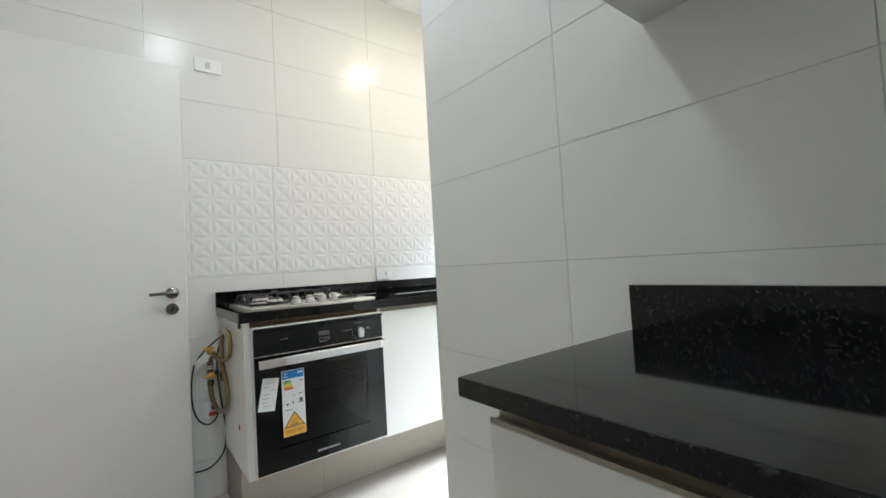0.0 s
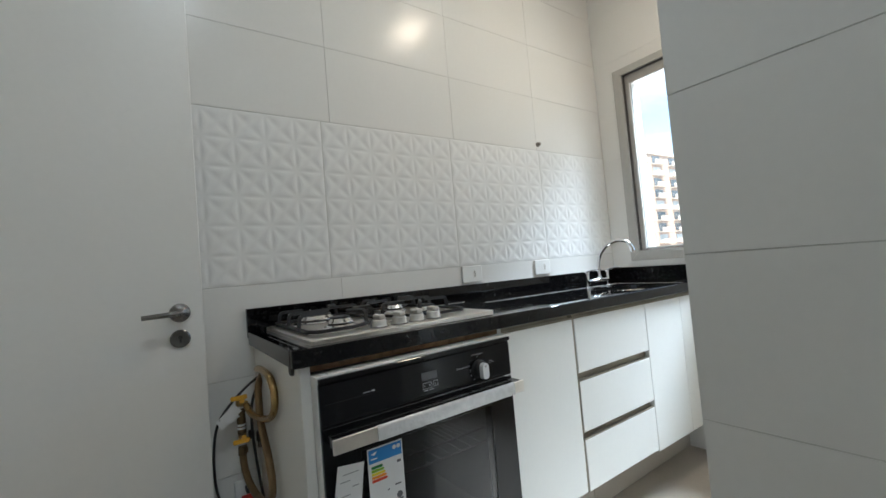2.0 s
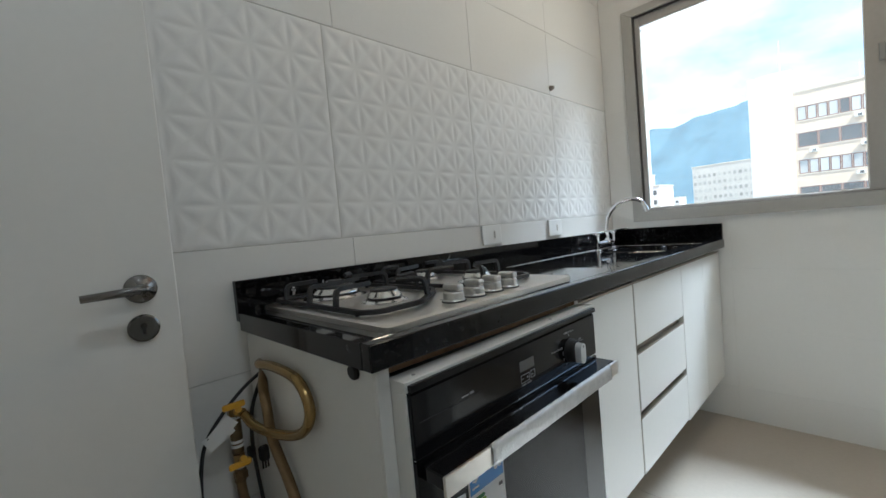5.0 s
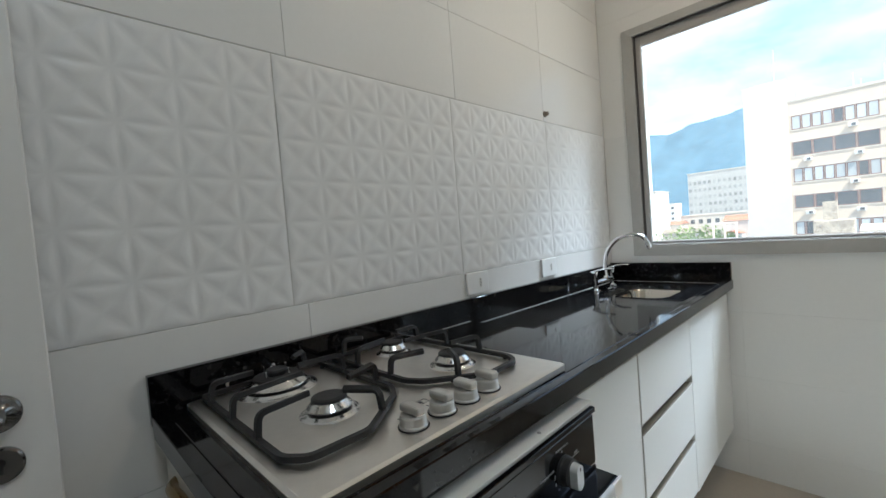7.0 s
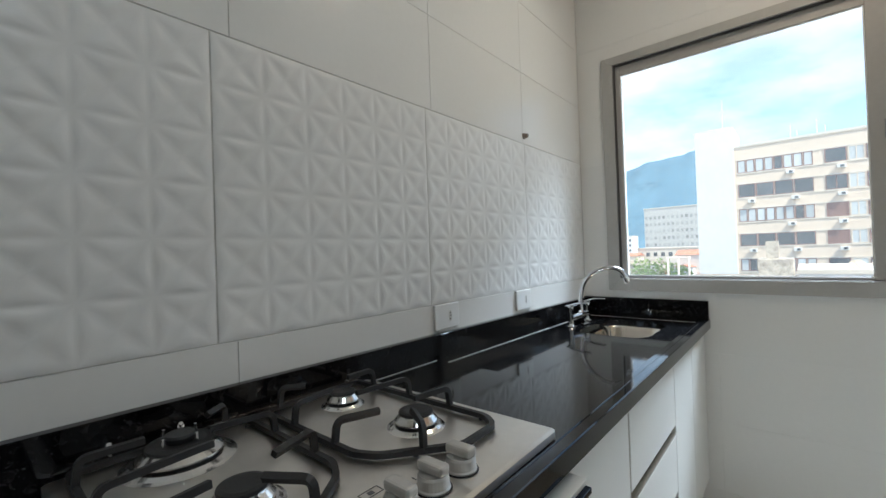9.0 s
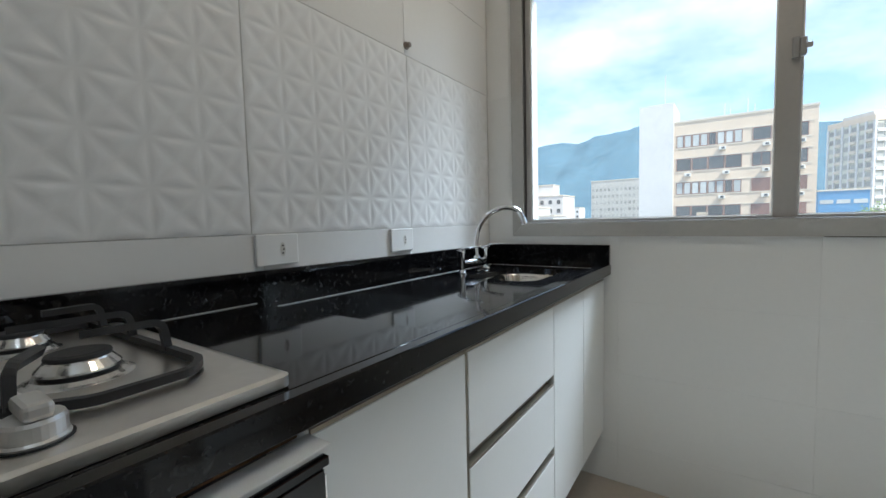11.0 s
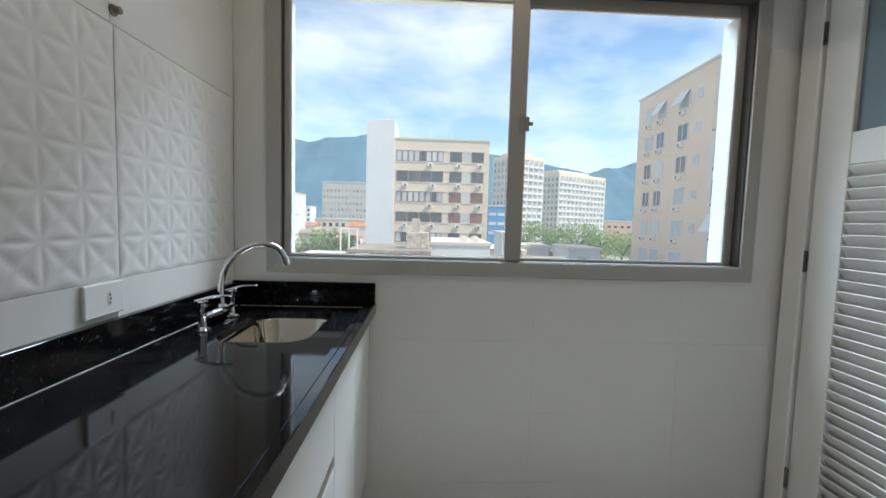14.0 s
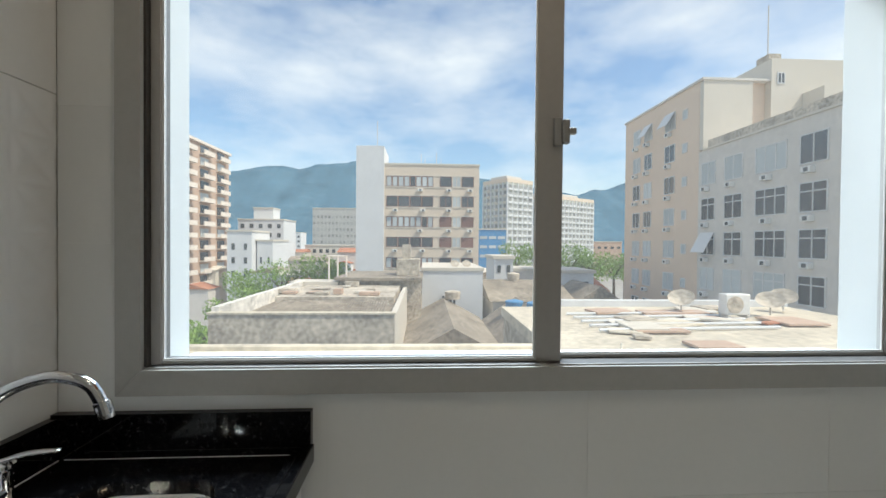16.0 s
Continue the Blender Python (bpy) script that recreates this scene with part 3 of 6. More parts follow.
# ---- pantry shelf ----
pantry_top = thing("worktop", "black granite shelf with a low upstand on the passage wall", "worktop", at=(0, 0, 0.007))
part("slab", boxes((0.484, PX - 0.001, -1.3, 0.511, 0.902, 0.930), bevel=0.003, segs=2), M_GRANITE, pantry_top)
part("upstand", boxes((PX - 0.021, PX - 0.001, -1.3, 0.511, 0.9305, 1.024), bevel=0.001), M_GRANITE, pantry_top)
pantry_unit = thing("base_cabinet", "white base cabinet under the granite shelf", "cabinet", at=(0, 0, 0.006))
part("body", boxes((0.545, PX - 0.001, -1.3, 0.470, 0.08, 0.9015)), M_LAMINATE, pantry_unit)
part("kick", boxes((0.60, PX - 0.001, -1.3, 0.44, FZ - 0.007, 0.0795)), M_LAMINATE, pantry_unit)
for y0, y1 in ((-0.006, 0.478), (-0.50, -0.012), (-1.29, -0.506)):
    d = part("door", boxes((0.512, 0.530, y0, y1, 0.09, 0.868), bevel=0.001), M_LAMINATE, pantry_unit)
    part("pull", boxes((0.513, 0.516, y0, y1, 0.8685, 0.875), (0.516, 0.5305, y0, y1, 0.869, 0.8715), (0.531, 0.5335, y0, y1, 0.869, 0.896)), M_BRONZE, d, "inset bronze aluminium pull")


# ---- lettering ----
def lettering(name, body, size, m, mat, parent):
    """Flat writing as a thin mesh, standing at the pose m (x along the line, y up the letters)."""
    cu = bpy.data.curves.new(name, "FONT")
    cu.body, cu.size, cu.extrude, cu.align_x, cu.align_y = body, size, 0.0002, "CENTER", "CENTER"
    tmp = bpy.data.objects.new(name, cu)
    scene.collection.objects.link(tmp)
    me = bpy.data.meshes.new_from_object(tmp.evaluated_get(bpy.context.evaluated_depsgraph_get()))
    bpy.data.objects.remove(tmp)
    me.materials.clear()
    me.materials.append(mat)
    ob = new(name, me)
    ob.parent = parent
    ob.matrix_basis = m
    return ob


# ---- oven ----
OX0, OX1, OY = 0.4935, 1.0585, 1.790
oven = thing("oven", "black built-in electric oven with new stickers", "oven")
part("control_panel", boxes((OX0, OX1, OY, OY + 0.03, 0.776, 0.8705), bevel=0.0015), M_BLACK, oven)
part("panel_trim", boxes((OX1 + 0.0003, OX1 + 0.002, OY + 0.001, OY + 0.004, 0.778, 0.864), (OX0, OX1, OY + 0.001, OY + 0.004, 0.7735, 0.7757)), M_CHROME, oven, "thin bright metal edge")
part("top_lip", boxes((OX0, OX1 + 0.003, OY - 0.004, OY + 0.006, 0.8745, 0.8845), (OX0, OX1, OY + 0.002, OY + 0.006, 0.8708, 0.8743), bevel=0.001), M_BLACK, oven)
part("body", boxes((OX0 + 0.006, OX0 + 0.05, OY + 0.032, OY + 0.48, 0.318, 0.86), (OX1 - 0.05, OX1 - 0.006, OY + 0.032, OY + 0.48, 0.318, 0.86),
                   (OX0 + 0.05, OX1 - 0.05, OY + 0.45, OY + 0.48, 0.318, 0.86), (OX0 + 0.05, OX1 - 0.05, OY + 0.032, OY + 0.45, 0.318, 0.37),
                   (OX0 + 0.05, OX1 - 0.05, OY + 0.032, OY + 0.45, 0.73, 0.86)), M_CAVITY, oven, "dark grey oven cavity")
bm = bmesh.new()
ringed = [[bm.verts.new((x, y, z)) for x, z in ((OX0 + i, 0.316 + lo), (OX1 - i, 0.316 + lo), (OX1 - i, 0.7705 - hi), (OX0 + i, 0.7705 - hi))]
          for y in (OY, OY + 0.03) for i, lo, hi in ((0, 0, 0), (0.085, 0.079, 0.0645))]
for a, b in ((0, 1), (2, 3), (0, 2), (1, 3)):
    for k in range(4):
        bm.faces.new((ringed[a][k], ringed[a][(k + 1) % 4], ringed[b][(k + 1) % 4], ringed[b][k]))
bmesh.ops.recalc_face_normals(bm, faces=bm.faces)
od = part("door", bm, M_BLACK, oven, "black glass oven door")
pg = part("pane", boxes((OX0 + 0.0852, OX1 - 0.0852, OY + 0.0005, OY + 0.005, 0.3951, 0.7059)), M_OVENGLASS, od, "dark see-through oven glass")
pg.visible_shadow = False
hb = part("handle", boxes((OX0 + 0.008, OX1 - 0.002, OY - 0.044, OY - 0.0005, 0.744, 0.766), bevel=0.002), M_BLACK, od)
part("handle_face", boxes((OX0 + 0.006, OX1 + 0.0005, OY - 0.050, OY - 0.0445, 0.735, 0.767), bevel=0.0015), M_STEEL, hb, "brushed steel handle face")
bm = bmesh.new()
N, K = 60, 5
x0, x1 = 0.60, 1.02
grid = []
for i in range(N + 1):
    row = []
    for k in range(K):
        w = 0.0013 * noise.noise(Vector((i * 0.45, k * 1.3, 3.0)))
        yz = [(OY - 0.046, 0.7684), (OY - 0.0510, 0.7680), (OY - 0.0522, 0.760), (OY - 0.0525, 0.748), (OY - 0.0518, 0.7355)][k]
        row.append(bm.verts.new((x0 + (x1 - x0) * i / N, yz[0] - abs(w), yz[1] + w * 0.8)))
    grid.append(row)
for a, b in zip(grid, grid[1:]):
    for k in range(K - 1):
        bm.faces.new((a[k], a[k + 1], b[k + 1], b[k]))
part("film", bm, M_FILM, hb, "wrinkled clear protective film", smooth=True)
for z in (0.625, 0.585):
    bm = bmesh.new()
    tube(bm, [(OX0 + 0.052, OY + 0.06, z), (OX1 - 0.052, OY + 0.06, z)], 0.0022, n=8)
    for k in range(12):
        x = OX0 + 0.08 + k * 0.0365
        tube(bm, [(x, OY + 0.06, z), (x, OY + 0.42, z)], 0.0013, n=6)
    tube(bm, [(OX0 + 0.052, OY + 0.42, z), (OX1 - 0.052, OY + 0.42, z)], 0.0022, n=8)
    part("rack", bm, M_CHROME, oven, "chromed wire oven rack")
kb = part("knob", lathe(bmesh.new(), [(0.026, OY), (0.026, OY - 0.004), (0.0235, OY - 0.006), (0.0225, OY - 0.016), (0.019, OY - 0.018), (0.001, OY - 0.018)], (0.940, 0, 0.815), axis="y"), M_BLACKM, oven, smooth=False)
bm = bmesh.new()
pts = rounded_rect(-0.0105, 0.0105, -0.0225, 0.0195, 0.0100, 6)
fr = [bm.verts.new((0.940 + u, OY - 0.031, 0.814 + v)) for u, v in pts]
bk = [bm.verts.new((0.940 + u * 1.18, OY - 0.0178, 0.814 + v * 1.05)) for u, v in pts]
bm.faces.new(fr)
bm.faces.new(bk)
for i in range(len(pts)):
    bm.faces.new((fr[i], fr[(i + 1) % len(pts)], bk[(i + 1) % len(pts)], bk[i]))
part("grip", bm, material("silver_knob", (0.72, 0.74, 0.76), rough=0.35, metal=0.3, vary=0.03), kb, "pale silver knob grip")
part("index_mark", boxes((0.9385, 0.9415, OY - 0.0316, OY - 0.0311, 0.824, 0.830)), M_INK, kb)
part("display", boxes((0.753, 0.800, OY - 0.0008, OY - 0.0001, 0.823, 0.8425)), material("grey_display", (0.10, 0.10, 0.105), rough=0.25, vary=0.03), oven)


def outline_box(x0, x1, z0, z1, w=0.0009):
    y0, y1 = OY - 0.0006, OY - 0.0001
    return boxes((x0, x1, y0, y1, z0, z0 + w), (x0, x1, y0, y1, z1 - w, z1), (x0, x0 + w, y0, y1, z0 + w, z1 - w), (x1 - w, x1, y0, y1, z0 + w, z1 - w))


for a in ((0.755, 0.782, 0.801, 0.816), (0.787, 0.801, 0.803, 0.817)):
    bt = part("button", outline_box(*a), M_PRINT, oven)
    bm = boxes((a[0] + 0.004, a[0] + 0.008, OY - 0.0006, OY - 0.0001, 0.808, 0.8095))
    if a[1] - a[0] > 0.02:
        box(bm, a[1] - 0.008, a[1] - 0.004, OY - 0.0006, OY - 0.0001, 0.808, 0.8095)
        box(bm, a[1] - 0.0068, a[1] - 0.0052, OY - 0.0007, OY - 0.00015, 0.8065, 0.811)
    part("sign", bm, M_PRINT, bt)
part("print_bar", boxes((0.757, 0.770, OY - 0.0005, OY - 0.0001, 0.796, 0.798), (0.774, 0.788, OY - 0.0005, OY - 0.0001, 0.796, 0.798)), M_PRINT, oven)
part("print_bar", boxes((0.595, 0.612, OY - 0.0005, OY - 0.0001, 0.831, 0.833), (0.615, 0.624, OY - 0.0005, OY - 0.0001, 0.831, 0.8345)), M_PRINT, oven)
part("groove", boxes((OX0 + 0.012, 0.64, OY - 0.0004, OY - 0.0001, 0.8265, 0.8272)), M_RUBBER, oven)
FRONT = lambda x, z, turn=0: pose(x, OY - 0.0006, z, 90, 0, 0) @ pose(0, 0, 0, 0, 0, turn)
lettering("lettering", "TEMPERATURA \u00b0C", 0.0052, FRONT(0.937, 0.8555), M_PRINT, oven)
lettering("lettering", "Grill", 0.0065, FRONT(0.983, 0.829), M_PRINT, oven)
lettering("lettering", "Preaquecimento", 0.0068, FRONT(0.886, 0.8285), M_PRINT, oven)
lettering("lettering", "280", 0.0062, FRONT(0.9095, 0.8155, 75), M_PRINT, oven)
for x0, x1, z0, z1 in ((0.9355, 0.9385, 0.8475, 0.8505), (0.970, 0.998, 0.8235, 0.8243), (0.905, 0.907, 0.8285, 0.8305), (0.910, 0.9135, 0.800, 0.805), (0.9185, 0.924, 0.789, 0.7915)):
    part("print_mark", boxes((x0, x1, OY - 0.0005, OY - 0.0001, z0, z1)), M_PRINT, oven)
part("brand_plate", boxes(*[(0.728 + 0.0125 * k, 0.7375 + 0.0125 * k, OY - 0.0006, OY - 0.0001, 0.342, 0.3505) for k in range(8)]), M_PRINT, oven, "small pale maker's mark")

# energy sticker on the oven door
st = thing("energy_sticker", "energy rating sticker with an orange heat warning on the oven", "sticker")
SY = OY - 0.0012
part("sheet", boxes((0.592, 0.683, SY, OY - 0.0003, 0.440, 0.703)), M_PAPER, st)


def flat(name, polys, mat, label="", dy=0.0):
    """Thin printed shapes lying on the sticker: each a loop of (x, z)."""
    bm = bmesh.new()
    for loop in polys:
        a = [bm.verts.new((x, SY - 0.0004 - dy, z)) for x, z in loop]
        b = [bm.verts.new((x, SY - 0.0001, z)) for x, z in loop]
        bm.faces.new(a)
        bm.faces.new(b)
        for i in range(len(loop)):
            bm.faces.new((a[i], a[(i + 1) % len(loop)], b[(i + 1) % len(loop)], b[i]))
    return part(name, bm, mat, st, label)


def rect(x0, x1, z0, z1):
    return [(x0, z0), (x1, z0), (x1, z1), (x0, z1)]


def disc(x, z, r, n=14):
    return [(x + r * math.cos(2 * math.pi * k / n), z + r * math.sin(2 * math.pi * k / n)) for k in range(n)]


flat("blue_band", [rect(0.595, 0.680, 0.669, 0.700)], M_BLUE)
for shape in (disc(0.661, 0.690, 0.005), disc(0.672, 0.690, 0.005), [(0.600, 0.690), (0.617, 0.694), (0.609, 0.686)], rect(0.600, 0.616, 0.677, 0.680)):
    flat("emblem", [shape], M_PAPER, dy=0.0003)
for k, c in enumerate(((0.01, 0.16, 0.03), (0.25, 0.45, 0.03), (0.80, 0.65, 0.03), (0.85, 0.30, 0.02), (0.70, 0.06, 0.02))):
    z = 0.6555 - 0.0075 * k
    w = 0.026 + 0.0025 * k
    flat("rating_bar", [[(0.600, z), (0.600 + w, z), (0.604 + w, z + 0.0032), (0.600 + w, z + 0.0064), (0.600, z + 0.0064)]], material("rating_ink", c, rough=0.5, vary=0.02))
for bar in ((0.666, 0.676, 0.652, 0.658), (0.657, 0.673, 0.602, 0.605), (0.602, 0.632, 0.543, 0.546), (0.637, 0.642, 0.597, 0.600)):
    flat("print_bar", [rect(*bar)], M_INK)
flat("pictogram", [disc(0.612, 0.567, 0.005, 8), disc(0.667, 0.578, 0.008, 9), rect(0.632, 0.636, 0.565, 0.577), rect(0.655, 0.676, 0.566, 0.570)], M_INK)
flat("warning_band", [rect(0.5935, 0.6815, 0.4415, 0.473)], M_AMBER)
flat("print_bar", [rect(0.605, 0.670, 0.461, 0.4635), rect(0.602, 0.674, 0.454, 0.4565)], M_INK, dy=0.0003)
flat("triangle_edge", [[(0.5945, 0.474), (0.6805, 0.474), (0.6375, 0.537)]], M_INK)
flat("triangle", [[(0.6025, 0.4785), (0.6725, 0.4785), (0.6375, 0.5295)]], M_AMBER, dy=0.0003)
bm = bmesh.new()
for k in range(3):
    x = 0.6275 + 0.0095 * k
    tube(bm, [(x + 0.0018 * math.sin(j * 1.25), SY - 0.0010, 0.489 + j * 0.0026) for j in range(8)], 0.0020, n=5, flat=0.25)
box(bm, 0.620, 0.654, SY - 0.0012, SY - 0.0008, 0.4815, 0.4852)
part("heat_mark", bm, M_INK, st)

# paper tag
tag = thing("paper_tag", "white printed paper tag hanging on the oven door", "label")
bm = bmesh.new()
rows = []
for j in range(9):
    t = j / 8
    y = OY - 0.002 - 0.016 * t * t - 0.003 * math.sin(t * 3)
    rows.append([bm.verts.new((0.522 - 0.027 * t + u * 0.062, y - 0.003 * u * t, 0.690 - 0.12 * t - 0.008 * u)) for u in (0, 0.5, 1)])
for a, b in zip(rows, rows[1:]):
    for k in range(2):
        bm.faces.new((a[k], a[k + 1], b[k + 1], b[k]))
ext = bmesh.ops.extrude_face_region(bm, geom=bm.faces[:])
for v in [g for g in ext["geom"] if isinstance(g, bmesh.types.BMVert)]:
    v.co.y += 0.0006
part("sheet", bm, M_PAPER, tag)
bm = bmesh.new()
for k, (u0, u1) in enumerate(((0.2, 0.8), (0.12, 0.5), (0.6, 0.85), (0.12, 0.55), (0.12, 0.6), (0.14, 0.5), (0.3, 0.7))):
    t = 0.12 + 0.115 * k
    y = OY - 0.002 - 0.016 * t * t - 0.003 * math.sin(t * 3) - 0.003 * t
    x = 0.522 - 0.027 * t
    box(bm, x + u0 * 0.062, x + u1 * 0.062, y - 0.0006, y - 0.0002, 0.688 - 0.12 * t - 0.006, 0.688 - 0.12 * t - 0.0042)
part("print_bar", bm, M_PRINT, tag)

# ---- gas hob ----
HZ = 0.962
hob = thing("gas_hob", "four-burner brushed steel gas hob set in black granite", "hob")
bm = bmesh.new()
outer = rounded_rect(0.500, 1.061, 1.839, 2.320, 0.012, 5)
inner = rounded_rect(0.507, 1.054, 1.846, 2.313, 0.008, 5)
rings = [[bm.verts.new((x, y, z)) for x, y in loop] for loop, z in ((outer, HZ - 0.0135), (outer, HZ - 0.002), (inner, HZ))]
n = len(outer)
for a, b in zip(rings, rings[1:]):
    for k in range(n):
        bm.faces.new((a[k], a[(k + 1) % n], b[(k + 1) % n], b[k]))
bm.faces.new(rings[0])
bm.faces.new(rings[-1])
part("plate", bm, M_STEEL, hob, "brushed stainless steel plate")
BURNERS = ((0.643, 2.240, 1.45), (0.648, 2.045, 0.95), (0.922, 2.225, 0.80), (0.934, 2.036, 0.95))
for x, y, s in BURNERS:
    b = part("burner", lathe(bmesh.new(), [(0.052 * s, HZ), (0.047 * s, HZ + 0.0015), (0.042 * s, HZ + 0.005), (0.034 * s, HZ + 0.0062), (0.033 * s, HZ + 0.0095), (0.0395 * s, HZ + 0.0098), (0.0390 * s, HZ + 0.012), (0.0315 * s, HZ + 0.020), (0.0305 * s, HZ + 0.0218)], (x, y, 0), n=40), M_CUP, hob, "polished burner cup", smooth=False)
    c = part("burner_cap", lathe(bmesh.new(), [(0.030 * s, HZ + 0.022), (0.031 * s, HZ + 0.024), (0.030 * s, HZ + 0.0265), (0.024 * s, HZ + 0.028), (0.001, HZ + 0.028)], (x, y, 0), n=32), M_BLACKM, b, "matt black burner cap")
    rim = bmesh.new()
    cyl(rim, (x, y, HZ + 0.0063), (x, y, HZ + 0.0094), 0.0370 * s, n=32)
    part("burner_ring", rim, M_BLACKM, b)
    if s > 1.2:
        part("inner_cap", lathe(bmesh.new(), [(0.019, HZ + 0.0282), (0.021, HZ + 0.036), (0.019, HZ + 0.039), (0.001, HZ + 0.039)], (x, y, 0), n=24), M_BLACKM, b)
        for k in range(4):
            a = k * math.pi / 2 + 0.5
            bm = bmesh.new()
            cyl(bm, (x + 0.029 * math.cos(a), y + 0.029 * math.sin(a), HZ + 0.028), (x + 0.029 * math.cos(a), y + 0.029 * math.sin(a), HZ + 0.041), 0.0022, n=8)
            part("igniter_pin", bm, M_CHROME, b)


def grate(flip):
    X = lambda x: x if not flip else 0.798 + (0.764 - x) * 0.92
    loop = [(X(0.526), 2.300), (X(0.524), 1.950), (X(0.548), 1.920), (X(0.640), 1.918), (X(0.745), 1.995), (X(0.764), 2.030), (X(0.764), 2.300)]
    bm = bmesh.new()
    z = HZ + 0.0072
    tube(bm, rounded([(x, y, z) for x, y in loop], 0.012, 4, closed=True), 0.0062, n=4, closed=True, phase=math.pi / 4)
    base = part("grate", bm, M_BLACKM, hob, "black iron pan grate")
    h = HZ + 0.043
    arms = [((X(0.525), 2.245), (X(0.600), 2.243)), ((X(0.525), 2.135), (X(0.655), 2.150)), ((X(0.525), 2.030), (X(0.612), 2.043)), ((X(0.690), 1.955), (X(0.655), 2.008)),
            ((X(0.764), 2.075), (X(0.690), 2.050)), ((X(0.764), 2.190), (X(0.672), 2.205)), ((X(0.730), 2.298), (X(0.690), 2.268))]
    for a, t in arms:
        d = (Vector(t) - Vector(a)).normalized()
        ab = bmesh.new()
        p = [(a[0], a[1], z), (a[0] + d.x * 0.004, a[1] + d.y * 0.004, h), (t[0], t[1], h)]
        tube(ab, rounded(p, 0.012, 4), 0.0062, n=4, phase=math.pi / 4)
        part("prong", ab, M_BLACKM, base)
    for fx, fy in ((X(0.526), 2.27), (X(0.526), 1.96), (X(0.755), 2.27), (X(0.70), 1.962)):
        fb = bmesh.new()
        cyl(fb, (fx, fy, HZ), (fx, fy, HZ + 0.005), 0.004, n=8)
        part("rubber_foot", fb, M_RUBBER, base)


grate(False)
grate(True)
for x in (0.696, 0.756, 0.812, 0.868):
    k = part("knob", lathe(bmesh.new(), [(0.0215, HZ), (0.0220, HZ + 0.003), (0.0205, HZ + 0.005), (0.0200, HZ + 0.0165), (0.0185, HZ + 0.0195), (0.001, HZ + 0.0205)], (x, 1.888, 0), n=28), M_KNOB, hob, "satin silver control knob")
    part("grip", boxes((x - 0.0095, x + 0.0095, 1.8675, 1.9085, HZ + 0.0200, HZ + 0.0335), bevel=0.004, segs=2), M_KNOB, k)
    r = bmesh.new()
    cyl(r, (x, 1.888, HZ + 0.0001), (x, 1.888, HZ + 0.0012), 0.024, n=28)
    part("seal_ring", r, M_RUBBER, k)
    part("index_mark", boxes((x - 0.0008, x + 0.0008, 1.918, 1.926, HZ + 0.0002, HZ + 0.0006)), M_INK, hob)
bm = boxes((0.742, 0.772, 1.935, 1.936, HZ + 0.0002, HZ + 0.0006), (0.742, 0.772, 1.949, 1.950, HZ + 0.0002, HZ + 0.0006), (0.742, 0.743, 1.936, 1.949, HZ + 0.0002, HZ + 0.0006), (0.771, 0.772, 1.936, 1.949, HZ + 0.0002, HZ + 0.0006), (0.753, 0.761, 1.939, 1.946, HZ + 0.0002, HZ + 0.0006))
part("maker_mark", bm, M_INK, hob)
for x in (0.575, 0.668):
    bm = bmesh.new()
    cyl(bm, (x, 2.322, 0.972), (x - 0.002, 2.312, 0.985), 0.005, n=10)
    cyl(bm, (x - 0.002, 2.312, 0.985), (x - 0.003, 2.308, 0.991), 0.0032, n=10)
    tagged(part("fixing_bolt", bm, M_CHROME), "small metal fixing bolt behind the hob", "bolt", "fixing bolts")

# ---- sink ----
SZ = 0.897
sink = thing("sink", "polished stainless steel undermount sink bowl", "sink")
bm = bmesh.new()
rings = []
for inset, z, r in ((-0.016, SZ + 0.004, 0.075), (-0.004, SZ + 0.003, 0.070), (0.004, SZ - 0.012, 0.064), (0.018, SZ - 0.112, 0.06), (0.030, SZ - 0.134, 0.055), (0.055, SZ - 0.148, 0.045), (0.085, SZ - 0.160, 0.04), (0.115, SZ - 0.174, 0.03)):
    rings.append([bm.verts.new((x, y, z)) for x, y in rounded_rect(SX0 + inset, SX1 - inset, SY0 + inset, SY1 - inset, r, 8)])
n = len(rings[0])
for a, b in zip(rings, rings[1:]):
    for k in range(n):
        bm.faces.new((a[k], a[(k + 1) % n], b[(k + 1) % n], b[k]))
bm.faces.new(rings[-1])
part("bowl", bm, M_SINK, sink, smooth=True)
part("drain", lathe(bmesh.new(), [(0.042, SZ - 0.1735), (0.040, SZ - 0.169), (0.030, SZ - 0.171), (0.012, SZ - 0.1725), (0.001, SZ - 0.168)], ((SX0 + SX1) / 2, (SY0 + SY1) / 2, 0)), M_CHROME, sink, "round chrome drain", smooth=True)

# ---- mixer tap ----
WZ = 0.9215
tap = thing("mixer_tap", "chrome bridge mixer tap with a swan-neck spout", "tap")
FX = (2.120, 2.302)
FYT = 2.266
for x in FX:
    post = part("post", lathe(bmesh.new(), [(0.024, WZ), (0.024, WZ + 0.003), (0.014, WZ + 0.006), (0.0115, WZ + 0.012), (0.0115, WZ + 0.074), (0.0145, WZ + 0.078), (0.0145, WZ + 0.084), (0.008, WZ + 0.088), (0.001, WZ + 0.089)], (x, FYT, 0), n=24), M_CHROME, tap, smooth=False)
    lv = bmesh.new()
    tube(lv, smooth_path([(x + 0.004, FYT + 0.022, WZ + 0.084), (x, FYT, WZ + 0.090), (x + 0.004, FYT - 0.035, WZ + 0.099), (x + 0.010, FYT - 0.080, WZ + 0.101)], 5), [0.006 + 0.0035 * math.sin(math.pi * k / 15) for k in range(16)], n=12, flat=0.45)
    part("lever", lv, M_CHROME, post, smooth=True)
CX = 2.211
bm = bmesh.new()
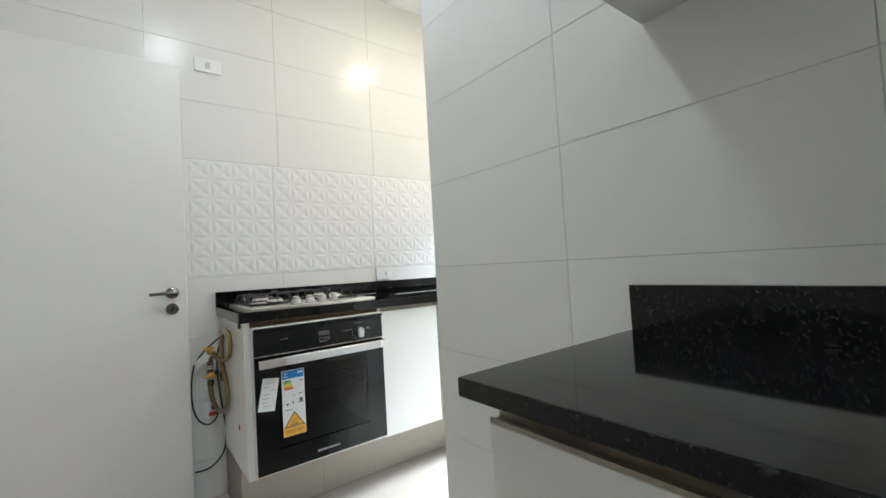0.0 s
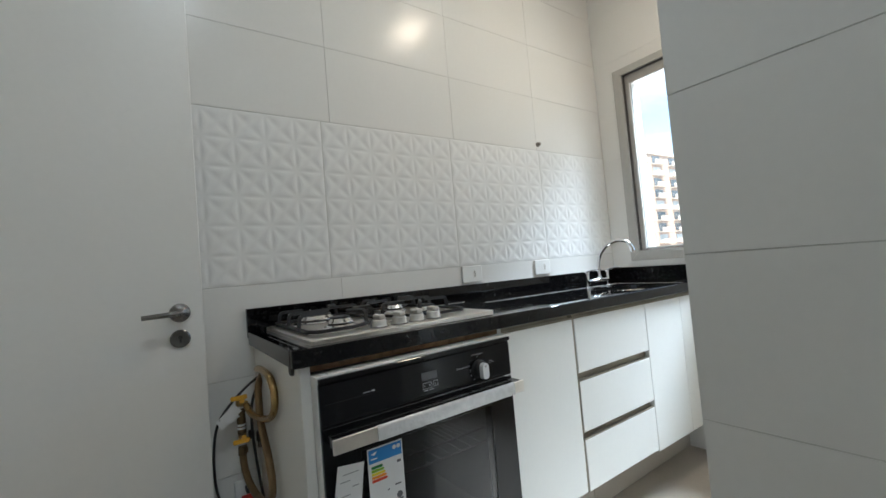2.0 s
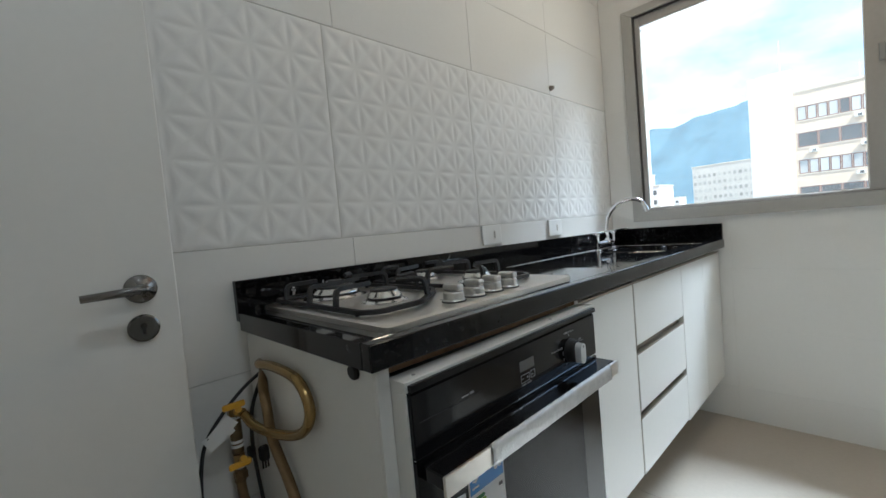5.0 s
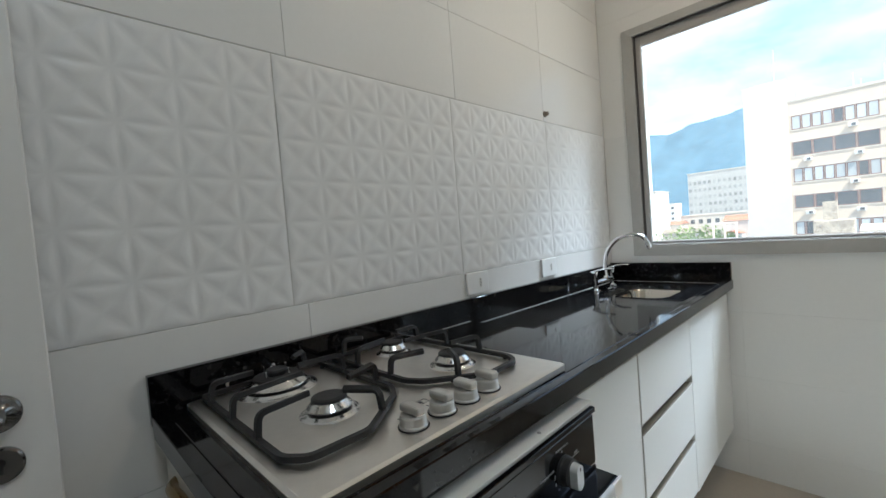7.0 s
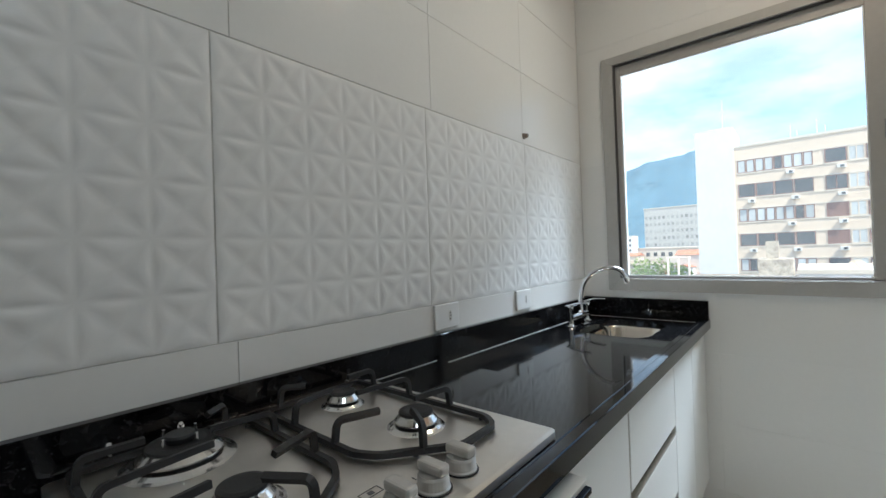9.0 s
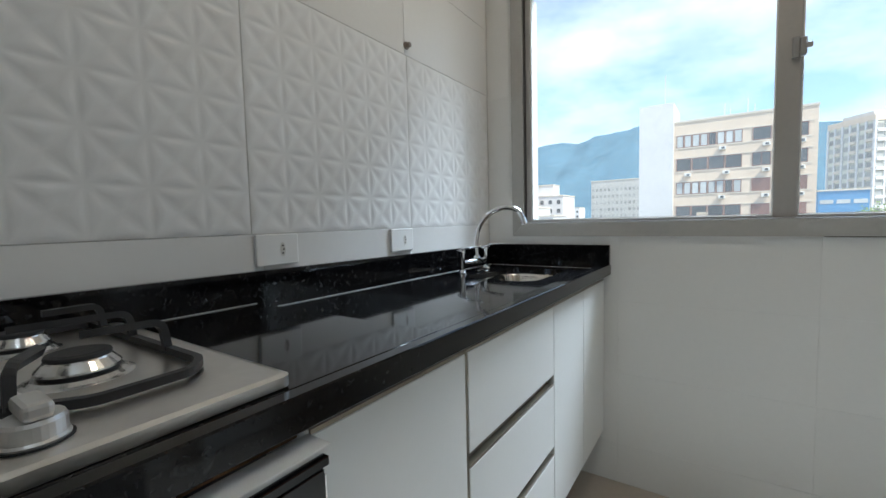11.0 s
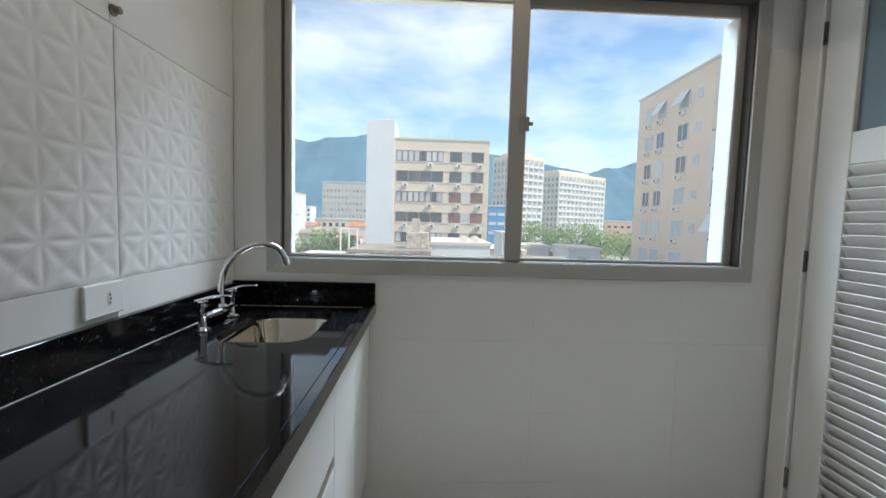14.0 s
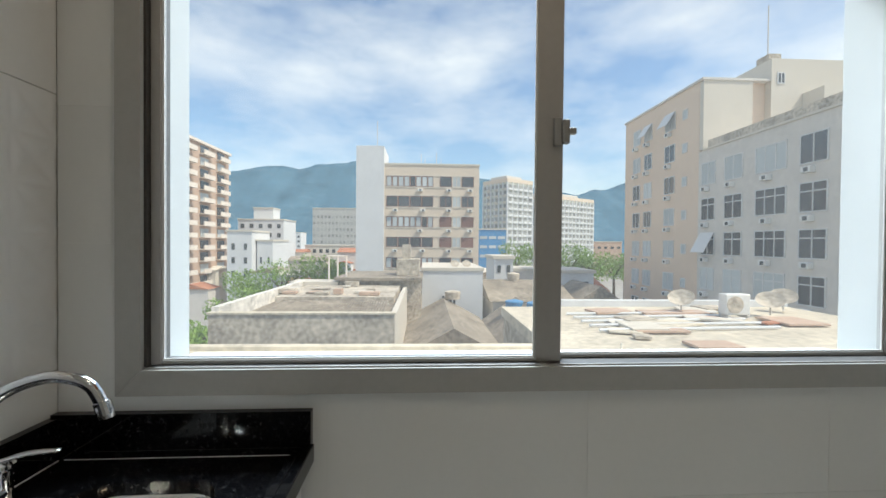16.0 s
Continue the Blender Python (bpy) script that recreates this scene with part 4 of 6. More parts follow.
tube(bm, smooth_path([(FX[0], FYT, WZ + 0.038), (FX[0] + 0.05, FYT - 0.006, WZ + 0.038), (CX, FYT - 0.012, WZ + 0.040), (FX[1] - 0.05, FYT - 0.006, WZ + 0.038), (FX[1], FYT, WZ + 0.038)], 5), [0.0095] * 5 + [0.011] * 5 + [0.0125] * 2 + [0.011] * 4 + [0.0095] * 5, n=14)
part("bridge", bm, M_CHROME, tap, smooth=True)
part("collar", lathe(bmesh.new(), [(0.013, WZ + 0.036), (0.015, WZ + 0.044), (0.015, WZ + 0.052), (0.0105, WZ + 0.060), (0.0098, WZ + 0.064)], (CX, FYT - 0.012, 0), n=20), M_CHROME, tap)
bm = bmesh.new()
tube(bm, smooth_path([(CX, FYT - 0.012, WZ + 0.058), (CX + 0.003, FYT - 0.008, WZ + 0.115), (CX + 0.010, FYT - 0.022, WZ + 0.175), (CX + 0.022, FYT - 0.062, WZ + 0.224), (CX + 0.034, FYT - 0.118, WZ + 0.245), (CX + 0.040, FYT - 0.168, WZ + 0.234), (CX + 0.042, FYT - 0.190, WZ + 0.202)], 8), 0.0092, n=16)
part("spout", bm, M_CHROME, tap, smooth=True)
bm = bmesh.new()
cyl(bm, (CX + 0.042, FYT - 0.1895, WZ + 0.204), (CX + 0.043, FYT - 0.195, WZ + 0.184), 0.0118, n=18)
cyl(bm, (CX + 0.043, FYT - 0.195, WZ + 0.184), (CX + 0.043, FYT - 0.1965, WZ + 0.178), 0.0105, n=18)
part("nozzle", bm, M_CHROME, tap)
bm = bmesh.new()
tube(bm, rounded([(2.235, 2.245, WZ + 0.003), (2.235, 2.230, WZ + 0.003), (2.185, 2.230, WZ + 0.003), (2.185, 2.245, WZ + 0.003)], 0.006, closed=True), 0.003, n=8, closed=True)
tagged(part("chain_ring", bm, M_CHROME), "small chrome ring lying on the wet granite", "ring")


# ---- electrical plates ----
def plate(name, label, x, z, w, h, holes):
    p = thing(name, label, "socket" if holes else "switch")
    part("cover", boxes((x - w / 2, x + w / 2, TY - 0.010, TY - 0.0006, z - h / 2, z + h / 2), bevel=0.003, segs=2), M_WHITEPL, p)
    if holes:
        bm = bmesh.new()
        loop = [(0.0095 * math.cos(a) * 0.75, 0.017 * math.sin(a)) for a in [2 * math.pi * k / 16 for k in range(16)]]
        f = [bm.verts.new((x + 0.012 + u, TY - 0.0105, z + v)) for u, v in loop]
        g = [bm.verts.new((x + 0.012 + u, TY - 0.0101, z + v)) for u, v in loop]
        bm.faces.new(f)
        bm.faces.new(g)
        for i in range(16):
            bm.faces.new((f[i], f[(i + 1) % 16], g[(i + 1) % 16], g[i]))
        part("insert", bm, material("ivory_plastic", (0.62, 0.60, 0.55), rough=0.4, vary=0.02), p)
        hb = bmesh.new()
        for dz in (-0.009, 0, 0.009):
            cyl(hb, (x + 0.012 + (0.002 if dz == 0 else 0), TY - 0.0106, z + dz), (x + 0.012 + (0.002 if dz == 0 else 0), TY - 0.0111, z + dz), 0.0024, n=10)
        part("contact_hole", hb, M_DARK, p)
    else:
        part("rocker", boxes((x - 0.011, x + 0.011, TY - 0.013, TY - 0.0102, z - 0.016, z + 0.016), bevel=0.002), material("grey_rocker", (0.55, 0.55, 0.54), rough=0.4, vary=0.02), p)
    return p


plate("wall_socket", "white plastic wall socket under the relief tiles", 1.392, 1.062, 0.114, 0.075, True)
plate("wall_socket", "white plastic wall socket beside the tap", 1.862, 1.061, 0.114, 0.075, True)
plate("wall_switch", "white plastic switch plate high on the tiled wall", 0.451, 2.160, 0.118, 0.070, False)
bm = bmesh.new()
lathe(bm, [(0.013, TY - 0.0006), (0.013, TY - 0.004), (0.0085, TY - 0.006), (0.0085, TY - 0.018), (0.006, TY - 0.020), (0.001, TY - 0.020)], (1.921, 0, 1.714), axis="y", n=14)
tagged(part("pipe_plug", bm, material("tarnished_metal", (0.22, 0.19, 0.16), rough=0.35, metal=0.8, vary=0.2, scale=40)), "small tarnished metal pipe plug in the tiled wall", "plug")

# ---- gas pipe and cables ----
gas = thing("gas_connection", "brass gas pipe with yellow valves and a looped gold hose", "gas pipe")
GX, GY = 0.412, 2.318
bm = bmesh.new()
cyl(bm, (GX, GY, 0.727), (GX, GY, 0.650), 0.0125, n=16)
cyl(bm, (GX, GY, 0.612), (GX - 0.002, GY, 0.585), 0.0125, n=16)
cyl(bm, (GX, GY, 0.605), (GX, GY, 0.590), 0.015, n=6)
part("pipe", bm, material("dark_brass", (0.16, 0.11, 0.055), rough=0.35, metal=0.7, vary=0.25, scale=40), gas)
for z in (0.727, 0.673, 0.663, 0.617):
    bm = bmesh.new()
    cyl(bm, (GX, GY, z), (GX, GY, z + 0.006), 0.0135, n=16)
    part("thread_tape", bm, M_SEAL, gas, "white thread tape")
for z, s in ((0.742, 1.0), (0.634, 0.9)):
    bm = bmesh.new()
    cyl(bm, (GX, GY, z - 0.012), (GX, GY, z + 0.012), 0.014 * s, n=6)
    cyl(bm, (GX, GY, z), (GX + 0.01, GY - 0.028, z), 0.010 * s, n=12)
    part("valve_body", bm, M_BRASS, gas)
    v = boxes((GX - 0.030, GX + 0.016, GY - 0.034, GY - 0.026, z + (0.015 if s == 1.0 else -0.006), z + (0.029 if s == 1.0 else 0.008)), bevel=0.003)
    cyl(v, (GX, GY - 0.02, z + 0.004), (GX, GY - 0.034, z + 0.012), 0.007, n=10)
    part("valve_lever", v, M_YELLOW, gas, "bright yellow valve lever")
bm = bmesh.new()
tube(bm, smooth_path([(GX + 0.012, GY - 0.03, 0.738), (0.430, 2.245, 0.722), (0.445, 2.165, 0.722), (0.450, 2.065, 0.752), (0.451, 2.022, 0.803), (0.452, 2.062, 0.850), (0.453, 2.170, 0.856), (0.455, 2.255, 0.846), (0.480, 2.300, 0.838)], 8), 0.0098, n=12)
part("hose", bm, M_HOSE, gas, "shiny gold rubber hose loop", smooth=True)
bm = bmesh.new()
tube(bm, smooth_path([(0.480, 2.300, 0.826), (0.454, 2.245, 0.800), (0.447, 2.215, 0.755), (0.446, 2.20, 0.70), (0.448, 2.14, 0.63), (0.447, 2.10, 0.57), (0.444, 2.12, 0.515), (0.436, 2.22, 0.480), (0.424, 2.295, 0.495), (0.414, 2.315, 0.540), (GX - 0.002, GY, 0.588)], 8), 0.0105, n=12)
part("hose", bm, material("brown_hose", (0.20, 0.13, 0.06), rough=0.3, metal=0.5, vary=0.15, scale=40), gas, "dull brown rubber hose loop", smooth=True)
part("hose_clamp", boxes((0.410, 0.428, 2.285, 2.318, 0.478, 0.492), bevel=0.002), M_BLACKM, gas)
bm = bmesh.new()
for k in range(2):
    box(bm, 0.345 + 0.01 * k, 0.402 + 0.006 * k, 2.300 - 0.004 * k, 2.3015 - 0.004 * k, 0.690 + 0.012 * k, 0.722 + 0.012 * k, rot=Matrix.Rotation(-0.5 - 0.2 * k, 3, "Y"))
tagged(part("hang_tag", bm, M_PAPER, gas), "small white printed tag on the valve")
cable = thing("power_cable", "black power cable hanging in a loop beside the oven housing", "cable")
bm = bmesh.new()
tube(bm, smooth_path([(0.475, 2.290, 0.822), (0.43, 2.300, 0.790), (0.38, 2.300, 0.745), (0.345, 2.305, 0.690), (0.332, 2.310, 0.60), (0.336, 2.315, 0.50), (0.36, 2.318, 0.43), (0.40, 2.318, 0.405), (0.432, 2.318, 0.430), (0.440, 2.318, 0.460)], 8), 0.0038, n=8)
part("cord", bm, M_RUBBER, cable, smooth=True)
bm = bmesh.new()
tube(bm, smooth_path([(0.470, 2.285, 0.815), (0.442, 2.290, 0.745), (0.438, 2.300, 0.66), (0.445, 2.305, 0.57), (0.455, 2.31, 0.48), (0.470, 2.315, 0.36), (0.455, 2.315, 0.26), (0.40, 2.318, 0.205), (0.335, 2.320, 0.20)], 8), 0.0042, n=8)
part("cord", bm, M_RUBBER, cable, smooth=True)
bm = boxes((0.448, 0.470, 2.285, 2.305, 0.618, 0.650), bevel=0.004)
for dx in (0.453, 0.459, 0.465):
    cyl(bm, (dx, 2.295, 0.618), (dx, 2.295, 0.600), 0.0022, n=8)
part("plug", bm, M_BLACKM, cable)
part("strain_relief", boxes((0.428, 0.444, 2.300, 2.316, 0.630, 0.655), bevel=0.003), M_BLACKM, cable)
wp = thing("pipe_cover", "white plastic wall box with a red tag low on the tiles", "wall box")
part("cover", boxes((0.385, 0.445, TY - 0.012, TY - 0.0006, 0.425, 0.50), bevel=0.002), M_WHITEPL, wp)
part("red_tag", boxes((0.402, 0.440, TY - 0.0165, TY - 0.0122, 0.436, 0.455), bevel=0.001), M_RED, wp)
tagged(part("shelf_bracket", boxes((0.4612, 0.4656, 1.952, 1.962, 0.46, 0.482), bevel=0.001), M_RED), "tiny reddish bracket on the oven housing side", "bracket")

# ---- ceiling lamps ----
# the third bezel belongs to the added, unseen pantry lamp
for x, y, c in ((1.81, 1.35, (1.0, 0.78, 0.58)), (0.36, 1.03, (0.93, 0.97, 1.0)), (0.2, -0.6, (0.93, 0.97, 1.0))):
    cl = thing("ceiling_lamp", "round white recessed ceiling lamp", "lamp", "ceiling lamps")
    part("bezel", lathe(bmesh.new(), [(0.105, CEIL - 0.0005), (0.103, CEIL - 0.010), (0.085, CEIL - 0.012), (0.084, CEIL - 0.002)], (x, y, 0), n=36), M_WHITEPL, cl)


# ---- the city outside ----
GZ = -17.0
ROOM = set(scene.objects)
C_BEIGE = material("beige_render", (0.70, 0.55, 0.42), rough=0.85, vary=0.07, scale=0.25, fine=2.0, bump=0.1, bump_scale=8)
C_WHITE = material("white_render", (0.66, 0.66, 0.66), rough=0.85, vary=0.08, scale=0.3, fine=2.0)
C_CREAM = material("cream_render", (0.68, 0.57, 0.45), rough=0.85, vary=0.06, scale=0.3, fine=2.0)
C_GREY = material("grey_render", (0.62, 0.58, 0.53), rough=0.9, vary=0.12, scale=0.4, fine=3.0)
C_PALE = material("pale_render", (0.62, 0.565, 0.48), rough=0.9, vary=0.05, scale=0.3, fine=2.0)
C_STAIN = material("stained_concrete", (0.47, 0.41, 0.33), rough=0.95, vary=0.6, scale=0.6, fine=5.0, bump=0.3, bump_scale=5)
C_STAINW = material("stained_whitewash", (0.70, 0.66, 0.60), rough=0.95, vary=0.45, scale=0.7, fine=4.0, bump=0.2, bump_scale=5)
# grey stands for the shade of window recesses; the boxes have no depth
C_DIM = material("recessed_shade", (0.33, 0.33, 0.31), rough=0.6, vary=0.1, scale=0.3, island=0.25)
C_DECK = material("sunlit_screed", (0.58, 0.51, 0.40), rough=0.95, vary=0.32, scale=0.5, fine=4.0, bump=0.2, bump_scale=6)
C_BROWN = material("brown_brick", (0.50, 0.36, 0.27), rough=0.9, vary=0.15, scale=0.5, fine=4.0)
C_BALC = material("balcony_concrete", (0.74, 0.66, 0.57), rough=0.9, vary=0.1, scale=0.5, fine=3.0)
C_GLASS = material("dark_window", (0.075, 0.082, 0.088), rough=0.15, vary=0.3, scale=0.4, island=0.3)
C_BLIND = material("window_blind", (0.50, 0.53, 0.53), rough=0.6, vary=0.08, scale=0.4, island=0.15)
C_CURT = material("brown_shutter", (0.24, 0.13, 0.10), rough=0.7, vary=0.15, scale=0.4, island=0.2)
C_FRAME = material("window_alu", (0.62, 0.62, 0.61), rough=0.5, vary=0.05)
C_ROOF = material("fibre_cement_roof", (0.29, 0.245, 0.19), rough=0.95, vary=0.5, scale=0.5, fine=4.0, bump=0.3, bump_scale=4)
C_TERRA = material("terracotta_roof", (0.42, 0.19, 0.11), rough=0.95, vary=0.25, scale=0.5, fine=4.0)
C_BLUE = material("blue_cladding", (0.10, 0.27, 0.50), rough=0.6, vary=0.1, scale=0.3)
C_SLAB = material("dull_slab_render", (0.47, 0.46, 0.43), rough=0.9, vary=0.08, scale=0.3)
C_GREEN = material("greenish_render", (0.58, 0.58, 0.50), rough=0.85, vary=0.06, scale=0.3)
C_LEAF = material("leaves", (0.20, 0.31, 0.06), rough=0.6, vary=0.5, scale=0.6, fine=3.0)
C_BARK = material("bark", (0.10, 0.075, 0.05), rough=0.95, vary=0.3)
# the blue of distance haze is mixed into this forest colour
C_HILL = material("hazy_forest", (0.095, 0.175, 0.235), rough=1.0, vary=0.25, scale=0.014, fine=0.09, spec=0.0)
C_LAND = material("city_ground", (0.34, 0.32, 0.29), rough=1.0, vary=0.3, scale=0.03, fine=0.3)
C_AC = material("aircon_casing", (0.72, 0.71, 0.68), rough=0.5, vary=0.05)

ground = structure(part("ground", boxes((4.0, 4000, -4000, 4000, GZ - 1, GZ)), C_LAND), "distant city ground", "ground")
own = tagged(part("own_facade", boxes((2.7255, 3.6, -6, -0.6, GZ, -0.9), (2.7255, 3.6, 3.0, 8, GZ, -0.9)), C_CREAM), "pale outer wall of the flat's own block", "wall", kind="structure")


def facade_x(ob, x, rects, mat, name="window", frame_mat=C_FRAME, mullions=0):
    """Windows on a wall that faces -x at x: each of (y0, y1, z0, z1)."""
    for y0, y1, z0, z1 in rects:
        w = part(name, boxes((x - 0.06, x - 0.001, y0, y1, z0, z0 + 0.09), (x - 0.06, x - 0.001, y0, y1, z1 - 0.09, z1), (x - 0.06, x - 0.001, y0, y0 + 0.08, z0 + 0.09, z1 - 0.09), (x - 0.06, x - 0.001, y1 - 0.08, y1, z0 + 0.09, z1 - 0.09),
                             *[(x - 0.06, x - 0.001, y0 + (y1 - y0) * k / (mullions + 1) - 0.04, y0 + (y1 - y0) * k / (mullions + 1) + 0.04, z0 + 0.09, z1 - 0.09) for k in range(1, mullions + 1)]), frame_mat, ob)
        part("pane", boxes((x - 0.03, x - 0.002, y0 + 0.08, y1 - 0.08, z0 + 0.09, z1 - 0.09)), mat, w)


def facade_y(ob, y, rects, mat, name="window", frame_mat=C_FRAME, mullions=1, rail=True):
    """Windows on a wall that faces +y at y: each of (x0, x1, z0, z1)."""
    for x0, x1, z0, z1 in rects:
        bars = [(x0, x1, y + 0.001, y + 0.07, z0, z0 + 0.07), (x0, x1, y + 0.001, y + 0.07, z1 - 0.07, z1), (x0, x0 + 0.07, y + 0.001, y + 0.07, z0 + 0.07, z1 - 0.07), (x1 - 0.07, x1, y + 0.001, y + 0.07, z0 + 0.07, z1 - 0.07)]
        for k in range(1, mullions + 1):
            c = x0 + (x1 - x0) * k / (mullions + 1)
            bars.append((c - 0.035, c + 0.035, y + 0.001, y + 0.07, z0 + 0.07, z1 - 0.07))
        if rail:
            bars.append((x0 + 0.07, x1 - 0.07, y + 0.002, y + 0.06, z1 - 0.62, z1 - 0.55))
        w = part(name, boxes(*bars), frame_mat, ob)
        part("pane", boxes((x0 + 0.07, x1 - 0.07, y + 0.002, y + 0.03, z0 + 0.07, z1 - 0.07)), mat, w)


def aircon(parent, x, y, z, facing="x"):
    if facing == "x":
        b = part("air_conditioner", boxes((x - 0.45, x - 0.001, y - 0.36, y + 0.36, z, z + 0.42), bevel=0.03), C_AC, parent)
        part("grille", boxes((x - 0.47, x - 0.4505, y - 0.22, y + 0.10, z + 0.08, z + 0.34)), C_GLASS, b)
    else:
        b = part("air_conditioner", boxes((x - 0.33, x + 0.33, y + 0.001, y + 0.42, z, z + 0.40), bevel=0.03), C_AC, parent)
        part("grille", boxes((x - 0.20, x + 0.10, y + 0.4205, y + 0.44, z + 0.07, z + 0.33)), C_GLASS, b)


# office block with a blank white stair tower
office = thing("office_block", "cream six-storey office block with window bands and a white stair tower", "building")
part("wall", boxes((62, 78, -6.4, 7.5, GZ, 12.5)), C_CREAM, office)
part("stair_tower", boxes((61.6, 69, 7.5, 11.5, GZ, 15.1)), C_WHITE, office, "blank white stair tower")
part("roof_parapet", boxes((61.9, 78, -6.45, 7.5, 12.5, 12.75)), C_PALE, office)
part("water_tank", boxes((63, 66, 8.0, 10.4, 15.1, 15.5), bevel=0.15), C_GREY, office)
for x, y, z, h in ((63.5, 8.7, 15.4, 19.2), (66, 2.2, 12.7, 15.0), (66, 1.6, 12.7, 14.2), (66, -0.2, 12.7, 15.2), (66, -0.9, 12.7, 14.4)):
    bm = bmesh.new()
    cyl(bm, (x, y, z), (x, y, h), 0.045, n=6)
    part("antenna", bm, C_GREY, office)
for r, (z0, z1) in enumerate(((9.35, 10.9), (6.4, 8.0), (3.45, 5.0), (0.5, 2.0), (-2.5, -1.0), (-5.5, -4.0))):
    part("window_band", boxes((61.93, 61.998, -6.0, 7.3, z0 - 0.12, z0), (61.93, 61.998, -6.0, 7.3, z1, z1 + 0.12)), C_PALE, office)
    n = 8 if r in (0, 2, 4) else 4
    for k in range(n):
        a = 0.35 + 6.9 * k / n
        facade_x(office, 62, [(a, a + 6.9 / n - 0.06, z0, z1)], C_BLIND if (n == 8 and (k + r) % 7 != 3) else C_GLASS, frame_mat=C_CURT)
    m = C_CURT if r in (2, 3) else C_GLASS
    for a, b in ((-2.35, -0.6), (-5.6, -3.8)):
        facade_x(office, 62, [(a, b, z0, z1)], m, mullions=1 if r % 2 else 0, frame_mat=C_CURT)
    facade_x(office, 62, [(-3.7, -2.45, z0, z1)], C_BLIND, mullions=1, frame_mat=C_CREAM)
    for y in ((2.3, -1.9, -5.0) if r % 2 == 0 else (5.9, 1.9, -1.9, -5.0)):
        aircon(office, 62, y, z0 - 0.72)

# long apartment block at the side
YF = -22.5
flats = thing("apartment_block", "long beige apartment block with window air conditioners", "building")
part("wall", boxes((36.9, 50.2, YF - 14, YF, GZ, 15.6)), C_BEIGE, flats, "beige rendered wall")
part("wall", boxes((36.4, 36.895, YF - 4.4, YF - 0.02, 9.6, 15.6)), C_PALE, flats, "pale end wall")
part("roof_cap", boxes((36.3, 50.3, YF - 14, YF + 0.15, 15.6, 15.8)), C_GREY, flats)
ROWS_A = (13.3, 10.2, 7.1, 4.0, 0.85, -2.3, -5.4, -8.5)
for r, zc in enumerate(ROWS_A):
    for j, (xa, w) in enumerate(((47.5, 1.5), (45.15, 1.5), (41.2, 1.7))):
        m = (C_GLASS, C_GLASS, C_BLIND)[(r * 2 + j) % 3] if r not in (0, 4, 5) else C_BLIND
        facade_y(flats, YF, [(xa - w / 2, xa + w / 2, zc - 0.85, zc + 0.85)], m, rail=False)
        aircon(flats, xa + 0.1, YF, zc - 1.45, "y")
        if r == 0 and j > 0:
            bm = boxes((xa - w / 2, xa + w / 2, -0.02, 0.02, -1.6, 0.0))
            aw = part("awning_shutter", bm, C_WHITE, flats, "tilted white shutter")
            aw.matrix_basis = pose(0, YF + 0.08, zc + 0.85, 32)
    facade_y(flats, YF, [(38.5, 39.2, zc - 0.4, zc + 0.5)], C_BLIND, mullions=0, rail=False)
grey = thing("apartment_block", "grey rendered apartment block with white window frames", "building")
part("wall", boxes((20.0, 36.895, YF - 14, YF, GZ, 9.5)), C_GREY, grey)
part("roof_cap", boxes((20.0, 36.3, YF - 0.3, YF + 0.12, 9.5, 9.65)), C_PALE, grey)
part("penthouse", boxes((36.2, 44.0, -40.0, -28.4, 9.5, 17.6)), C_PALE, grey)
part("penthouse", boxes((34.2, 36.19, -40.0, -31.2, 9.5, 14.6)), C_PALE, grey)
part("tank_house", boxes((36.6, 38.0, -29.6, -28.5, 17.6, 18.2)), C_STAIN, grey)
facade_x(grey, 36.2, [(-29.6, -28.9, 15.4, 16.4), (-30.9, -29.3, 10.4, 11.8)], C_GLASS, mullions=1)
part("railing", boxes((24.0, 36.2, YF - 0.35, YF - 0.31, 9.65, 10.4)), C_STAIN, grey)
bm = bmesh.new()
cyl(bm, (37.0, -28.7, 17.6), (37.0, -28.7, 22.6), 0.05, n=6)
part("antenna", bm, C_GREY, grey)
ROWS_C = (7.45, 4.4, 1.45, -1.5, -4.5, -7.5)
for r, zc in enumerate(ROWS_C):
    for j, (xa, w, mu) in enumerate(((35.6, 1.7, 1), (32.75, 1.9, 1), (29.3, 2.6, 2), (26.1, 1.9, 1), (23.2, 1.9, 1))):
        m = C_BLIND if (r in (0, 3) and j != 3) else C_GLASS
        facade_y(grey, YF, [(xa - w / 2, xa + w / 2, zc - 0.95, zc + 0.95)], m, mullions=mu, rail=(r in (1, 2, 3)))
        aircon(grey, xa + 0.2, YF, zc - 1.55, "y")
aw = part("awning_shutter", boxes((34.75, 36.45, -0.02, 0.02, -1.9, 0.0)), C_WHITE, grey, "tilted white shutter")
aw.matrix_basis = pose(0, YF + 0.08, 1.45 + 0.95, 28)

# brown balcony tower
tower = thing("apartment_tower", "brown apartment tower with rows of concrete balconies", "building")
part("wall", boxes((97, 123, 58, 76, GZ, 25.5)), C_BROWN, tower)
part("roof_cap", boxes((96.5, 123.5, 57.4, 76.5, 25.5, 26.2)), C_BALC, tower)
